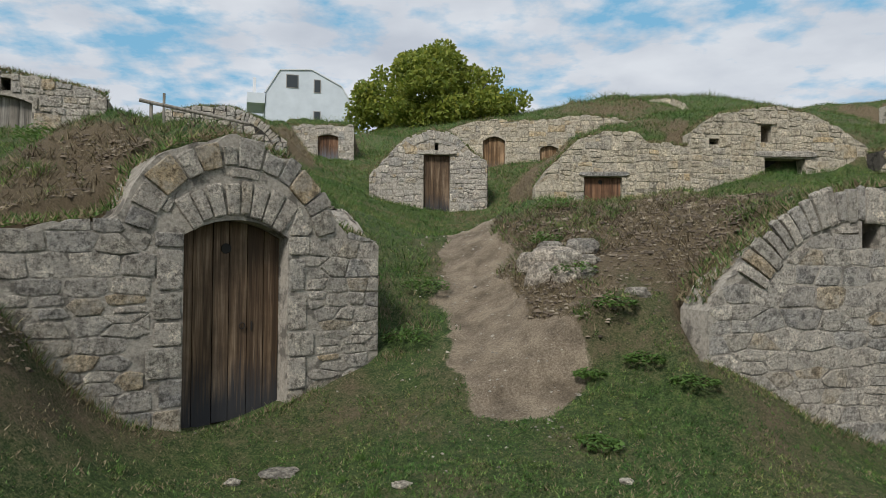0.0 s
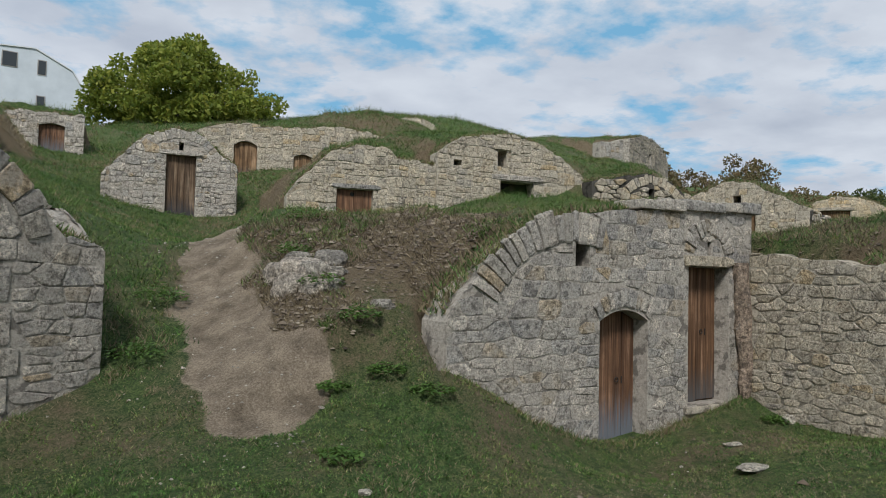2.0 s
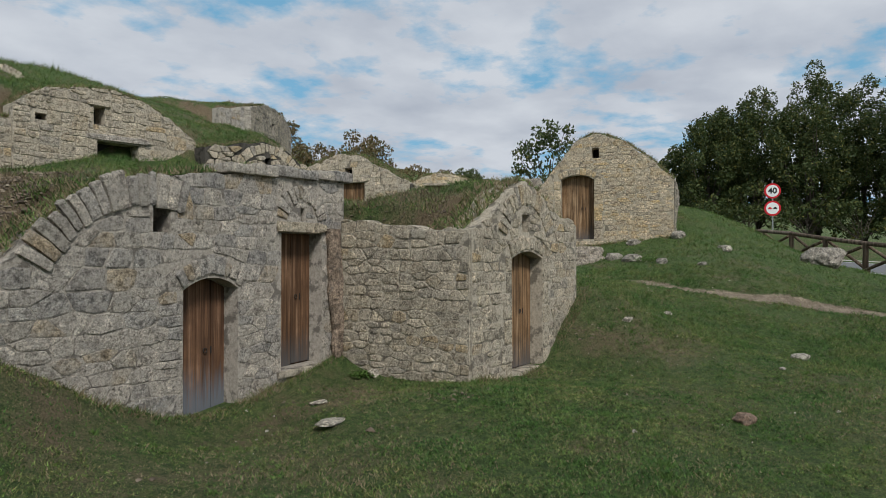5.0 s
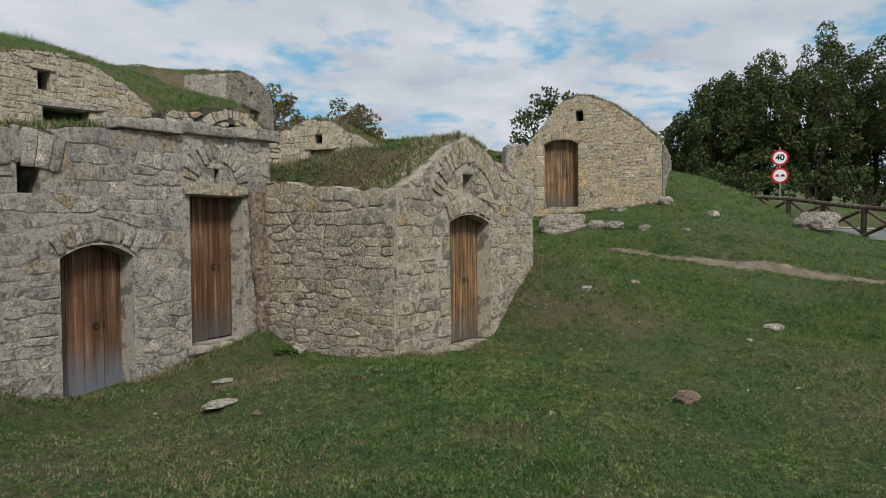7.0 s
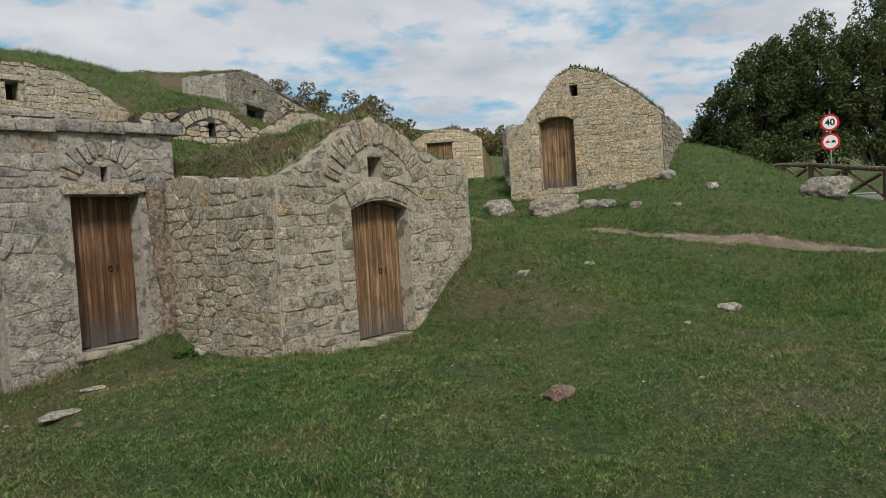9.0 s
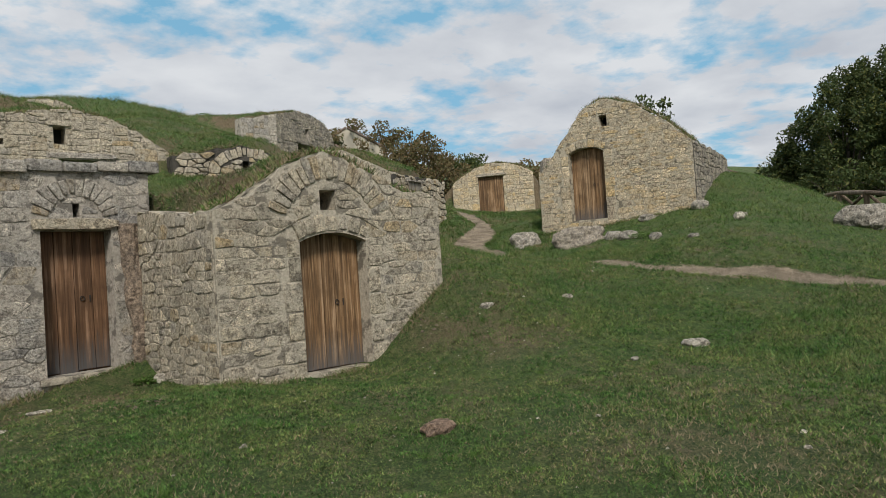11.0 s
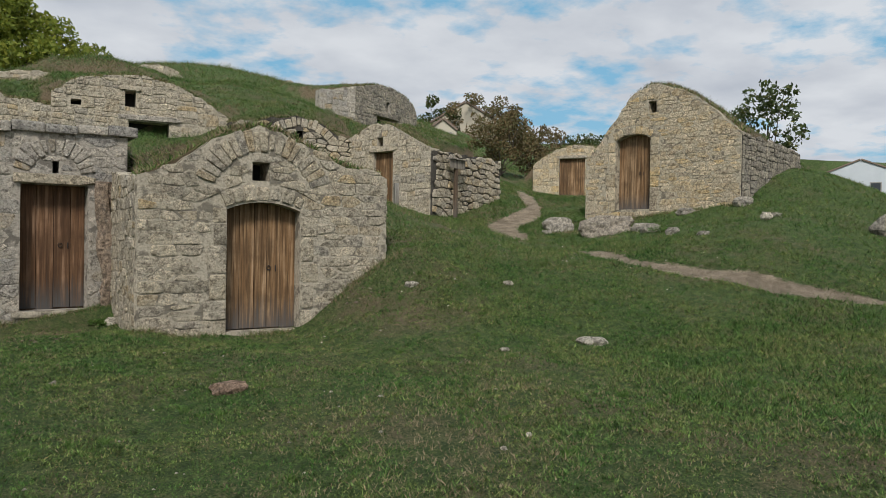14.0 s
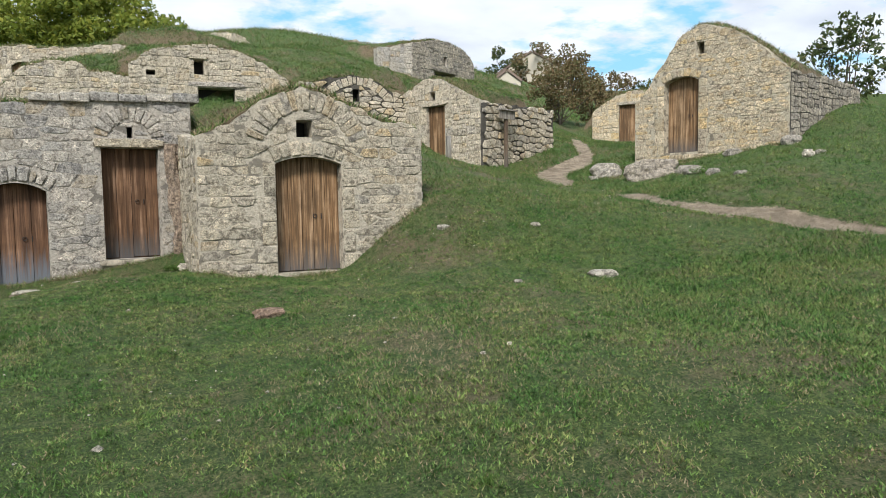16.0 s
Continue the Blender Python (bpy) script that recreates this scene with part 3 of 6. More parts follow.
def arch_ring(wall, kind, ring, n, seed, proud=(0.014, 0.032), y=0.0, name="voussoir"):
    """Wedge stones set round a circle: centre s, centre z, inner and outer radius, from and to degrees."""
    rnd = random.Random(seed)
    sc, zc, r0, r1, a0, a1 = ring
    edges = [a0 + (a1 - a0) * (i + (rnd.uniform(-0.2, 0.2) if 0 < i < n else 0)) / n for i in range(n + 1)]
    for p, q in zip(edges, edges[1:]):
        k0, k1 = r0 + rnd.uniform(-0.01, 0.01), r1 + rnd.uniform(-0.05, 0.02)
        at = lambda r, a: (sc + r * math.cos(radians(a)), zc + r * math.sin(radians(a)))
        sl = rnd.uniform(-1.2, 1.2)
        poly = [at(k0, q), at(k0, p), at((k0 + k1) / 2, p + sl * 0.6), at(k1, p + 0.4), at(k1, q - 0.4), at((k0 + k1) / 2, q + sl * 0.6)]
        field_stone(wall, rnd, kind, poly, rnd.uniform(*proud), 0.018, name)


def lintel(parent, kind, s, z, w, h, seed, y=0.0, proud=0.05):
    return lay_stone(parent, random.Random(seed), kind, s, z, w, h, proud, y=y, name="lintel")


def plank_door(parent, o, wood, planks, inset, seed, ring=True, hole=False, label=""):
    """A boarded door in an opening: planks on a ledged back, an iron ring and a keyhole plate."""
    rnd = random.Random(seed)
    door = raw("door", *panel(o, inset + 0.035, inset + 0.07), wood, parent)
    tagged(door, label)
    w = (o.b - o.a) / planks
    edges = [o.a] + sorted(o.a + w * (i + rnd.uniform(-0.18, 0.18)) for i in range(1, planks)) + [o.b]
    for a, b in zip(edges, edges[1:]):
        t0, t1 = o.top(a + 0.006) - 0.004, o.top(b - 0.006) - 0.004
        f, r = inset + rnd.uniform(0, 0.008), inset + 0.034
        a2, b2, lo = a + 0.004, b - 0.004, o.lo + rnd.uniform(0.0, 0.025)
        v = [(a2, f, 0), (b2, f, 0), (b2, f, t1 - lo), (a2, f, t0 - lo), (a2, r, 0), (b2, r, 0), (b2, r, t1 - lo), (a2, r, t0 - lo)]
        ob = raw("plank", v, [(0, 1, 2, 3), (5, 4, 7, 6), (4, 0, 3, 7), (1, 5, 6, 2), (3, 2, 6, 7), (4, 5, 1, 0)], wood, door)
        ob.matrix_basis = Matrix.Translation((0, 0, lo))
    h = o.hi - o.lo
    rx, rz = o.a + (o.b - o.a) * 0.62, o.lo + h * 0.52
    if ring:
        verts, faces = [], []
        for k in range(14):
            a = k * math.tau / 14
            for j in range(6):
                b = j * math.tau / 6
                verts.append((rx + (0.026 + 0.005 * math.cos(b)) * math.cos(a), inset - 0.01 + 0.005 * math.sin(b), rz + (0.026 + 0.005 * math.cos(b)) * math.sin(a)))
        for k in range(14):
            for j in range(6):
                faces.append((k * 6 + j, k * 6 + (j + 1) % 6, (k + 1) % 14 * 6 + (j + 1) % 6, (k + 1) % 14 * 6 + j))
        tagged(raw("pull_ring", verts, faces, IRON, door), "rusty iron pull ring")
        part("lock_plate", box_bm(rx + 0.085, rx + 0.1, inset - 0.005, inset + 0.004, rz - 0.045, rz + 0.035, 0.002), IRON, door)
    if hole:
        bm = bmesh.new()
        bmesh.ops.create_cone(bm, cap_ends=True, segments=16, radius1=0.045, radius2=0.045, depth=0.012, matrix=Matrix.Translation(((o.a + o.b) / 2 - 0.04, inset - 0.001, o.hi - 0.1)) @ Matrix.Rotation(math.pi / 2, 4, "X"))
        # flat disc: the hole's dark inside is put into its colour
        part("air_hole", bm, VOID, door)
    return door


def panel(o, y0, y1):
    n = 8
    xs = [o.a + (o.b - o.a) * i / n for i in range(n + 1)]
    v = []
    for y in (y0, y1):
        v += [(x, y, o.lo) for x in xs] + [(x, y, o.top(x)) for x in xs]
    m = n + 1
    f = []
    for i in range(n):
        f.append((i, i + 1, m + i + 1, m + i))
        f.append((2 * m + i + 1, 2 * m + i, 3 * m + i, 3 * m + i + 1))
    return v, f


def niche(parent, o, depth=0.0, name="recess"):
    """A hollow behind an opening, its darkness painted; closed at the wall's back."""
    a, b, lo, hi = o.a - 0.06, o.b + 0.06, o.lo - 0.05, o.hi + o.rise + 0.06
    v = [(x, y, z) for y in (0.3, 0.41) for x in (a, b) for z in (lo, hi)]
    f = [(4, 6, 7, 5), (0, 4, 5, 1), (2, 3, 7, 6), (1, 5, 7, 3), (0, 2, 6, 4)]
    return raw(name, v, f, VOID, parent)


CELLARS = []


def cellar(name, label, x, y, theta, s0, s1, top_points, low, roof, group="stone wine cellars"):
    """An Empty at a facade's corner, u along the facade, local +y into the hill. roof: (reach, end height, left spread, right spread)."""
    e = new(name)
    e.empty_display_size = 0.2
    e.matrix_world = pose(x, y, 0, 0, 0, theta)
    tagged(e, label, "wine cellar", group)
    top = profile(top_points)
    CELLARS.append((x, y, radians(theta), s0, s1, top_points, roof))
    return e, top, (lambda s: low)


# ---- ground ----
LAWN = [(-0.9, 1, 0), (1.5, 0.3, -.05), (5.6, -4.4, -.4), (3.6, 4, 0), (7, 2.2, .05), (6.5, 6.75, .14), (6.8, 6.0, .1), (6.7, 0, -.08), (8.2, -.5, .02), (10.9, 2.1, .22), (8.7, 3.9, .2),
        (9.95, 4.9, 1.0), (9.6, 4.3, .6), (7.8, 4.8, .1), (8.7, 4.9, .13),  (11.2, 4.1, .74), (14.8, .5, .52), (16.2, 0.1, .6), (17.9, -.4, .88), (16.5, -1.3, .72), (20.5, 1.6, 1.25), (17.7, 2.9, 1.5), (16.6, 3.9, 1.6), (14.5, 5.4, 1.17), (15.6, 7.2, 1.3), (18, 9, 1.8), (19.7, 5.3, 2.3), (21.3, 5.8, 2.95), (24, 6.9, 3.1), (22.5, 3.2, 1.65), (25.5, 5.6, 2.0),
        (-0.4, 5.6, .28), (-2, 6.9, .33), (1.3, 6.6, .62), (2.05, 6.35, .62), (2.0, 7.0, 1.2), (1.65, 6.8, .85), (3.3, 6.55, .22), (4.4, 6.7, -.06), (5.3, 6.85, .06), (6.0, 6.9, .15), (7.2, 4.9, .12), (-3.6, 6.2, 1.75), (-3.25, 6.05, 1.5), (-2.95, 6.2, 1.05), (-2.7, 6.3, .65), (-3.2, 4.4, .5), (0, -4, -.2), (4.83, 5.5, .03), (5.4, 6.2, .06), (6.7, 4.9, .2), (1.35, 8.4, 1.4), (1.9, 8.4, 1.85), (2.7, 9.3, 2.35), (3.6, 9.8, 2.7), (1.6, 9.6, 1.6)]
HILL = [(14.3, 11.2, 1.85), (-3.68, 8.02, 2.35), (-3.6, 9.1, 2.7), (-4.5, 10.9, 3.2), (-2.8, 10.3, 3.35), (13.6, 12.2, 2.0), (10.8, 27, 8.3), (13.5, 25, 7.7), (10.3, 23.7, 6.4), (11.2, 17.5, 5.7), (18.2, 13.0, 2.5), (24, 17, 2.9), (0.2, 8.2, .95), (1.0, 13.2, 2.1), (1.2, 17.9, 2.95), (-5.5, 12.7, 3.7), (-1.5, 22.5, 4.8), (4, 21, 4.5),
        (4, 14.8, 2.35), (8, 14.7, 3.66), (9.0, 14.6, 3.66), (5.5, 11, 2.25), (9.5, 8.5, 2.4), (12.2, 7.5, 1.5), (12.5, 12.5, 2.7), (17, 19.8, 5.5), (8, 25, 6.7), (9, 40, 10), (14, 41, 11.1), (21, 43, 11.8), (-6, 38, 8.3), (-4, 17.8, 4.7), (0, 29, 6.2), (-9, 8, 3.2), (33, 12, 3.2), (30, 30, 6.5), (34, -1, 1.2)]


def spline(points):
    """A thin-plate surface through spot heights."""
    p = np.array(points, float)
    n = len(p)
    d = np.linalg.norm(p[:, None, :2] - p[None, :, :2], axis=-1)
    k = np.where(d > 0, d * d * np.log(d + 1e-9), 0) + np.eye(n) * 0.02
    a = np.zeros((n + 3, n + 3))
    a[:n, :n] = k
    a[:n, n], a[:n, n + 1:] = 1, p[:, :2]
    a[n:, :n] = a[:n, n:].T
    w = np.linalg.solve(a, np.r_[p[:, 2], 0, 0, 0])

    def f(x, y):
        z = w[n] + w[n + 1] * x + w[n + 2] * y
        for (px, py, _), c in zip(p, w):
            r2 = (x - px) ** 2 + (y - py) ** 2
            z = z + c * 0.5 * r2 * np.log(r2 + 1e-12)
        return z
    return f


_hill = spline(LAWN + HILL)


ROAD_DIR = (0.79, 0.613)
ROAD_MID = (20.6, -3.8)


def road_place(x, y):
    """Distance from the road's middle line and metres along it."""
    dx, dy = x - ROAD_MID[0], y - ROAD_MID[1]
    return np.abs(dx * ROAD_DIR[1] - dy * ROAD_DIR[0]), dx * ROAD_DIR[0] + dy * ROAD_DIR[1]


def road_height(t):
    return 0.98 + 0.03 * np.clip(t, -12, 60)


def base_ground(x, y):
    x, y = np.asarray(x, float), np.asarray(y, float)
    cx, cy, r0 = 11.0, 11.0, 35.0
    dx, dy = x - cx, y - cy
    r = np.hypot(dx, dy)
    k = np.where(r > r0, r0 / np.maximum(r, 1e-6), 1.0)
    z = _hill(cx + dx * k, cy + dy * k)
    far = 2.0 + 13.0 * smooth01((y + x * 0.3 - 22) / 75)
    z = z + (far - z) * smooth01((r - r0) / 40.0)
    across, t = road_place(x, y)
    return road_height(t) - 0.06 + (z - road_height(t) + 0.06) * smooth01((across - 3.2) / 2.2)


def mounded(x, y):
    """The ground with the earth roofs of the cellars on it."""
    x, y = np.asarray(x, float), np.asarray(y, float)
    z = base_ground(x, y)
    for cx, cy, th, s0, s1, pts, (reach, end, wl, wr, *skew) in CELLARS:
        dx, dy = x - cx, y - cy
        s, d = dx * math.cos(th) + dy * math.sin(th), -dx * math.sin(th) + dy * math.cos(th)
        xs, zs = zip(*pts)
        # level ground through the doorways: the wall stands on the height before it
        stand = (s > s0) & (s < s1) & (d > -0.1) & (d < 0.5)
        if stand.any():
            sv, z = s[stand], z.copy()
            foot = base_ground(cx + sv * math.cos(th) + 0.1 * math.sin(th), cy + sv * math.sin(th) - 0.1 * math.cos(th))
            z[stand] = np.minimum(z[stand], foot) - 0.03 * smooth01((d[stand] + 0.1) / 0.1)
        s = s + d * sum(skew)
        t = np.interp(s, xs, zs) + 0.03
        f = smooth01(d / reach)
        last = np.interp(s, *zip(*end)) if isinstance(end, list) else end
        m = t + (last - t) * f + 0.05 * np.sin(np.clip(d / reach, 0, 1) * math.pi)
        left = smooth01((s - s0 - 0.12) / 0.2) if wl == 0 else np.exp(-(np.clip(s0 + 0.1 - s, 0, None) / wl) ** 2)
        right = smooth01((s1 - 0.12 - s) / 0.2) if wr == 0 else np.exp(-(np.clip(s - s1 + 0.1, 0, None) / wr) ** 2)
        side = left * right
        back = 1 - smooth01((d - reach) / max(reach * 0.6, 0.5))
        cover = side * back * smooth01((d - 0.44) / 0.12)
        z = np.where(m > z, z + (m - z) * cover, z)
    return z


def ground_at(x, y):
    return float(mounded(np.array([x]), np.array([y]))[0])


def along(points, x, y):
    """Distance from a polyline, and the share of the way along it."""
    best, share = np.full(np.shape(x), 1e9), np.zeros(np.shape(x))
    for i, (p, q) in enumerate(zip(points, points[1:])):
        ax, ay, bx, by = *p, *q
        t = np.clip(((x - ax) * (bx - ax) + (y - ay) * (by - ay)) / ((bx - ax) ** 2 + (by - ay) ** 2), 0, 1)
        d = np.hypot(x - ax - t * (bx - ax), y - ay - t * (by - ay))
        share = np.where(d < best, (i + t) / (len(points) - 1), share)
        best = np.minimum(best, d)
    return best, share


def surface(x, y):
    """The ground as it is built: mounds, small unevenness and the sunk trails."""
    near = 1 - smooth01((np.hypot(x - 8, y - 6) - 25) / 20)
    bare = bare_at(x, y)
    z = mounded(x, y) + near * (0.05 * (noise2(x, y, 1.1, 1) - 0.5) + 0.05 * (noise2(x, y, 3.3, 2) - 0.5) * (1 - 0.5 * bare) + 0.025 * (noise2(x, y, 8, 3) - 0.5))
    lump = np.clip((mounded(x, y) - base_ground(x, y)) / 0.3, 0, 1) * near
    z = z + lump * (0.13 * (noise2(x, y, 1.9, 41) - 0.5) + 0.08 * (noise2(x, y, 4.5, 42) - 0.5) + 0.04 * (noise2(x, y, 10, 43) - 0.5))
    z = z + 0.7 * (noise2(x, y, 0.3, 51) - 0.5) * smooth01((y - 19) / 8) * (1 - smooth01((y - 60) / 20))
    return z - 0.06 * bare * near


TRAIL_UP = [(0.72, 7.05), (0.64, 7.7), (0.62, 8.5), (0.82, 10.3), (1.1, 12.0), (1.1, 13.6)]
TRAIL_SIDE = [(15.1, 0.2), (14.75, 1.2), (14.5, 2.2), (14.1, 3.3), (13.95, 4.4), (14.2, 6.1), (14.7, 8.2), (15.8, 10.3), (18.3, 12.2), (20, 15)]


def noise2(x, y, scale, seed):
    """Cheap smooth value noise on arrays."""
    rs = np.random.RandomState(seed)
    tab = rs.rand(64, 64)
    u, v = x * scale + 1000, y * scale + 1000
    i, j = np.floor(u).astype(int), np.floor(v).astype(int)
    fu, fv = smooth01(u - i), smooth01(v - j)
    g = lambda a, b: tab[a % 64, b % 64]
    return (g(i, j) * (1 - fu) + g(i + 1, j) * fu) * (1 - fv) + (g(i, j + 1) * (1 - fu) + g(i + 1, j + 1) * fu) * fv


def bare_at(x, y):
    d1, t1 = along(TRAIL_UP, x, y)
    d2, _ = along(TRAIL_SIDE, x, y)
    w1 = 0.46 - 0.14 * t1 + 0.3 * (noise2(x, y, 1.3, 5) - 0.5) + 0.2 * (noise2(x, y, 4.2, 15) - 0.5)
    w2 = 0.2 + 0.2 * (noise2(x, y, 0.9, 6) - 0.5) + 0.22 * smooth01((y - 8.0) / 1.5) * (1 - smooth01((y - 11.0) / 1.5))
    return np.maximum(1 - smooth01((d1 - w1 + 0.18) / 0.32), (1 - smooth01((d2 - w2 + 0.1) / 0.25)) * (0.95 - 0.8 * np.exp(-((y - 7.0) / 1.1) ** 2)))


def dry_at(x, y):
    """Parched turf: steep banks of the mounds, and the worn slope beside the right-hand cellar."""
    e, z = 0.25, mounded(x, y)
    gx = np.minimum(np.abs(mounded(x + e, y) - z), np.abs(z - mounded(x - e, y))) / e
    gy = np.minimum(np.abs(mounded(x, y + e) - z), np.abs(z - mounded(x, y - e))) / e
    steep = smooth01((np.hypot(gx, gy) - 0.28) / 0.7)
    return steep * np.where(z > base_ground(x, y) + 0.12, 0.5, 0.08) + 0.1 * np.exp(-(((x - 10.2) / 1.6) ** 2 + ((y - 3.6) / 1.4) ** 2)) + 0.65 * np.exp(-(((x - 2.4) / 1.2) ** 2 + ((y - 8.9) / 1.2) ** 2)) + 0.4 * np.exp(-(((x + 3.6) / 0.9) ** 2 + ((y - 6.4) / 1.3) ** 2)) + 0.22 * (noise2(x, y, 0.35, 8) - 0.5)


# ---- the cellars, nearest first: earth roofs are part of the ground ----
def front(e, kind, mortar, s0, s1, top, low, holes, rings, seed, thick=0.42, dressed=(), **kw):
    wall = wall_body(e, "facade", s0, s1, low, lambda s: top(s) - 0.02, holes, thick, mortar)
    blocks = [b for i, o in enumerate(dressed) for b in jambs(wall, kind, o, seed + 7 * i)]
    rubble(wall, kind, s0, s1, low, top, holes, [r for r, _ in rings], seed, blocks=blocks, **kw)
    for i, (r, n) in enumerate(rings):
        arch_ring(wall, kind, r, n, seed + 50 + i)
    return wall


def side_wall(e, kind, mortar, at_s, length, top, low, seed, right=True, thick=0.35, turn=0, **kw):
    """A wall that returns from the facade into the hill; faces outward, to the right or left of the facade."""
    w = new("side_wall", None)
    w.parent = e
    hold = w
    hold.matrix_basis = pose(at_s + 0.012, 0.03, 0, 0, 0, 90 + turn) if right else pose(at_s - 0.012, length, 0, 0, 0, -90)
    body = wall_body(hold, "side_wall_body", 0, length - 0.03, low, lambda s: top(s) - 0.02, [], thick, mortar)
    rubble(body, kind, 0, length - 0.03, low, top, [], [], seed, **kw)
    m = hold.matrix_basis.copy()
    body.parent = e
    body.matrix_basis = m
    body.name = "side_wall"
    bpy.data.objects.remove(hold)
    return body


def build_a():
    pts = [(-1.3, 1.93), (-0.62, 2.03), (-0.46, 2.12), (-0.33, 2.44), (0.03, 2.7), (0.46, 2.8), (1.0, 2.64), (1.35, 2.3), (1.5, 2.05), (1.93, 1.9)]
    e, top, low = cellar("wine_cellar", "grey limestone wine cellar with double arch and dark oak door", -2.14, 6.98, 32, -1.3, 1.93, pts, -0.3, (2.4, [(-1.3, 2.5), (0, 3.25), (1.2, 3.1), (1.93, 2.5)], 1.3, 0))
    o = Opening(0.02, 0.95, 0.32, 1.93, 0.14)
    rings = [((0.48, 1.45, 0.64, 0.98, 53, 127), 8), ((0.5, 1.76, 0.76, 1.01, 14, 166), 12)]
    front(e, GREY, MORTAR_GREY, -1.3, 1.93, top, low, [o], rings, 11, dressed=[o], hs=(0.1, 0.21), ws=(0.18, 0.4), proud=(0.002, 0.013), gap=0.009, coursed=False, wild=0.12)
    plank_door(e, o, WOOD_DARK, 6, 0.17, 3, hole=True, label="weathered dark oak plank door, closed")
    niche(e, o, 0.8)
    tier = wall_body(e, "upper_wall", 0.95, 2.1, lambda s: 1.5, profile([(0.95, 2.72), (1.5, 2.55), (2.1, 2.2)]), [], 0.35, DRY_JOINT_SHADE)
    tier.matrix_basis = Matrix.Translation((0, 0.85, 0))
    rubble(tier, GREY, 0.95, 2.1, lambda s: 1.5, profile([(0.95, 2.72), (1.5, 2.55), (2.1, 2.2)]), [], [], 14, hs=(0.09, 0.17), ws=(0.14, 0.34), proud=(0.02, 0.07))
    side_wall(e, GREY, MORTAR_GREY, 1.93, 2.6, profile([(0, 1.9), (0.7, 2.3), (1.6, 2.5), (2.6, 2.5)]), lambda s: 0.0, 12, hs=(0.08, 0.16), ws=(0.14, 0.34))
    side_wall(e, GREY, MORTAR_GREY, -1.3, 1.6, profile([(0, 1.9), (1.6, 1.95)]), lambda s: 0.3, 13, right=False, hs=(0.09, 0.18), ws=(0.14, 0.34))
    return e


def build_b():
    pts = [(-3.5, 1.35), (-3.35, 1.55), (-3.0, 1.85), (-2.45, 2.22), (-1.9, 2.42), (-1.25, 2.5), (-0.8, 2.56), (0, 2.63), (1.25, 2.68)]
    e, top, low = cellar("wine_cellar", "grey limestone wine cellar with two narrow doors and slab coping", 5.74, 7.10, 6, -3.5, 1.25, pts, -0.4, (4.2, 2.6, 1.25, 0.8))
    o1 = Opening(-1.52, -0.75, -0.09, 1.3, 0.12)
    o2 = Opening(-0.03, 0.76, 0.28, 1.93)
    w1 = Opening(-1.89, -1.68, 1.88, 2.18)
    w2 = Opening(0.33, 0.41, 2.08, 2.24)
    rings = [((-1.135, 0.75, 0.69, 0.93, 54, 126), 9), ((-1.9, 0.95, 1.16, 1.52, 72, 152), 16), ((0.37, 2.02, 0.30, 0.54, 12, 168), 12)]
    w = front(e, GREY, MORTAR_GREY, -3.5, 1.25, top, low, [o1, o2, w1, w2], rings, 21, hs=(0.1, 0.24), ws=(0.18, 0.42), proud=(0.002, 0.012), gap=0.009, coursed=False, wild=0.14)
    lintel(w, PALE, 0.36, 2.0, 1.0, 0.13, 5)
    part("door_sill", box_bm(-0.12, 0.86, -0.06, 0.3, 0.2, 0.275, 0.012), MORTAR_PALE, e, "worn stone door sill")
    for i in range(6):
        part("coping_slab", box_bm(-0.9 + i * 0.38, -0.9 + i * 0.38 + 0.375, -0.05 - 0.02 * (i % 2), 0.4, 2.56 + 0.018 * i - 0.012 * (i % 2), 2.67 + 0.016 * i + 0.014 * (i % 3), 0.025), GREY, e)
    plank_door(e, o1, WOOD_RED, 4, 0.2, 4, label="low reddish plank door with a silvered foot, closed")
    plank_door(e, o2, WOOD_TALL, 4, 0.19, 5, label="tall reddish pine plank door, closed")
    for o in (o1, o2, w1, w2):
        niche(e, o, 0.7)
    # rounded buttress at the joint with the next cellar
    bm = bmesh.new()
    rings_ = []
    for i in range(15):
        z = -0.3 + 2.3 * i / 14
        rr = 0.13 - 0.03 * i / 14
        row = []
        for k in range(16):
            a = k * math.tau / 16
            d = Vector((math.cos(a), math.sin(a), 0))
            r = rr * (1 + 0.5 * noise.noise(Vector((d.x, d.y, z * 2.2))) + 0.4 * noise.noise(Vector((d.x * 3, d.y * 3, z * 5))))
            row.append(bm.verts.new((1.08 - 0.08 * z + d.x * r, -0.05 + d.y * r, z)))
        rings_.append(row)
    for p, q in zip(rings_, rings_[1:]):
        for k in range(16):
            bm.faces.new((p[k], p[(k + 1) % 16], q[(k + 1) % 16], q[k]))
    bm.faces.new(rings_[-1])
    part("buttress", bm, SCAR, e, "dark brown crumbled strip of earth and mortar")
    return e


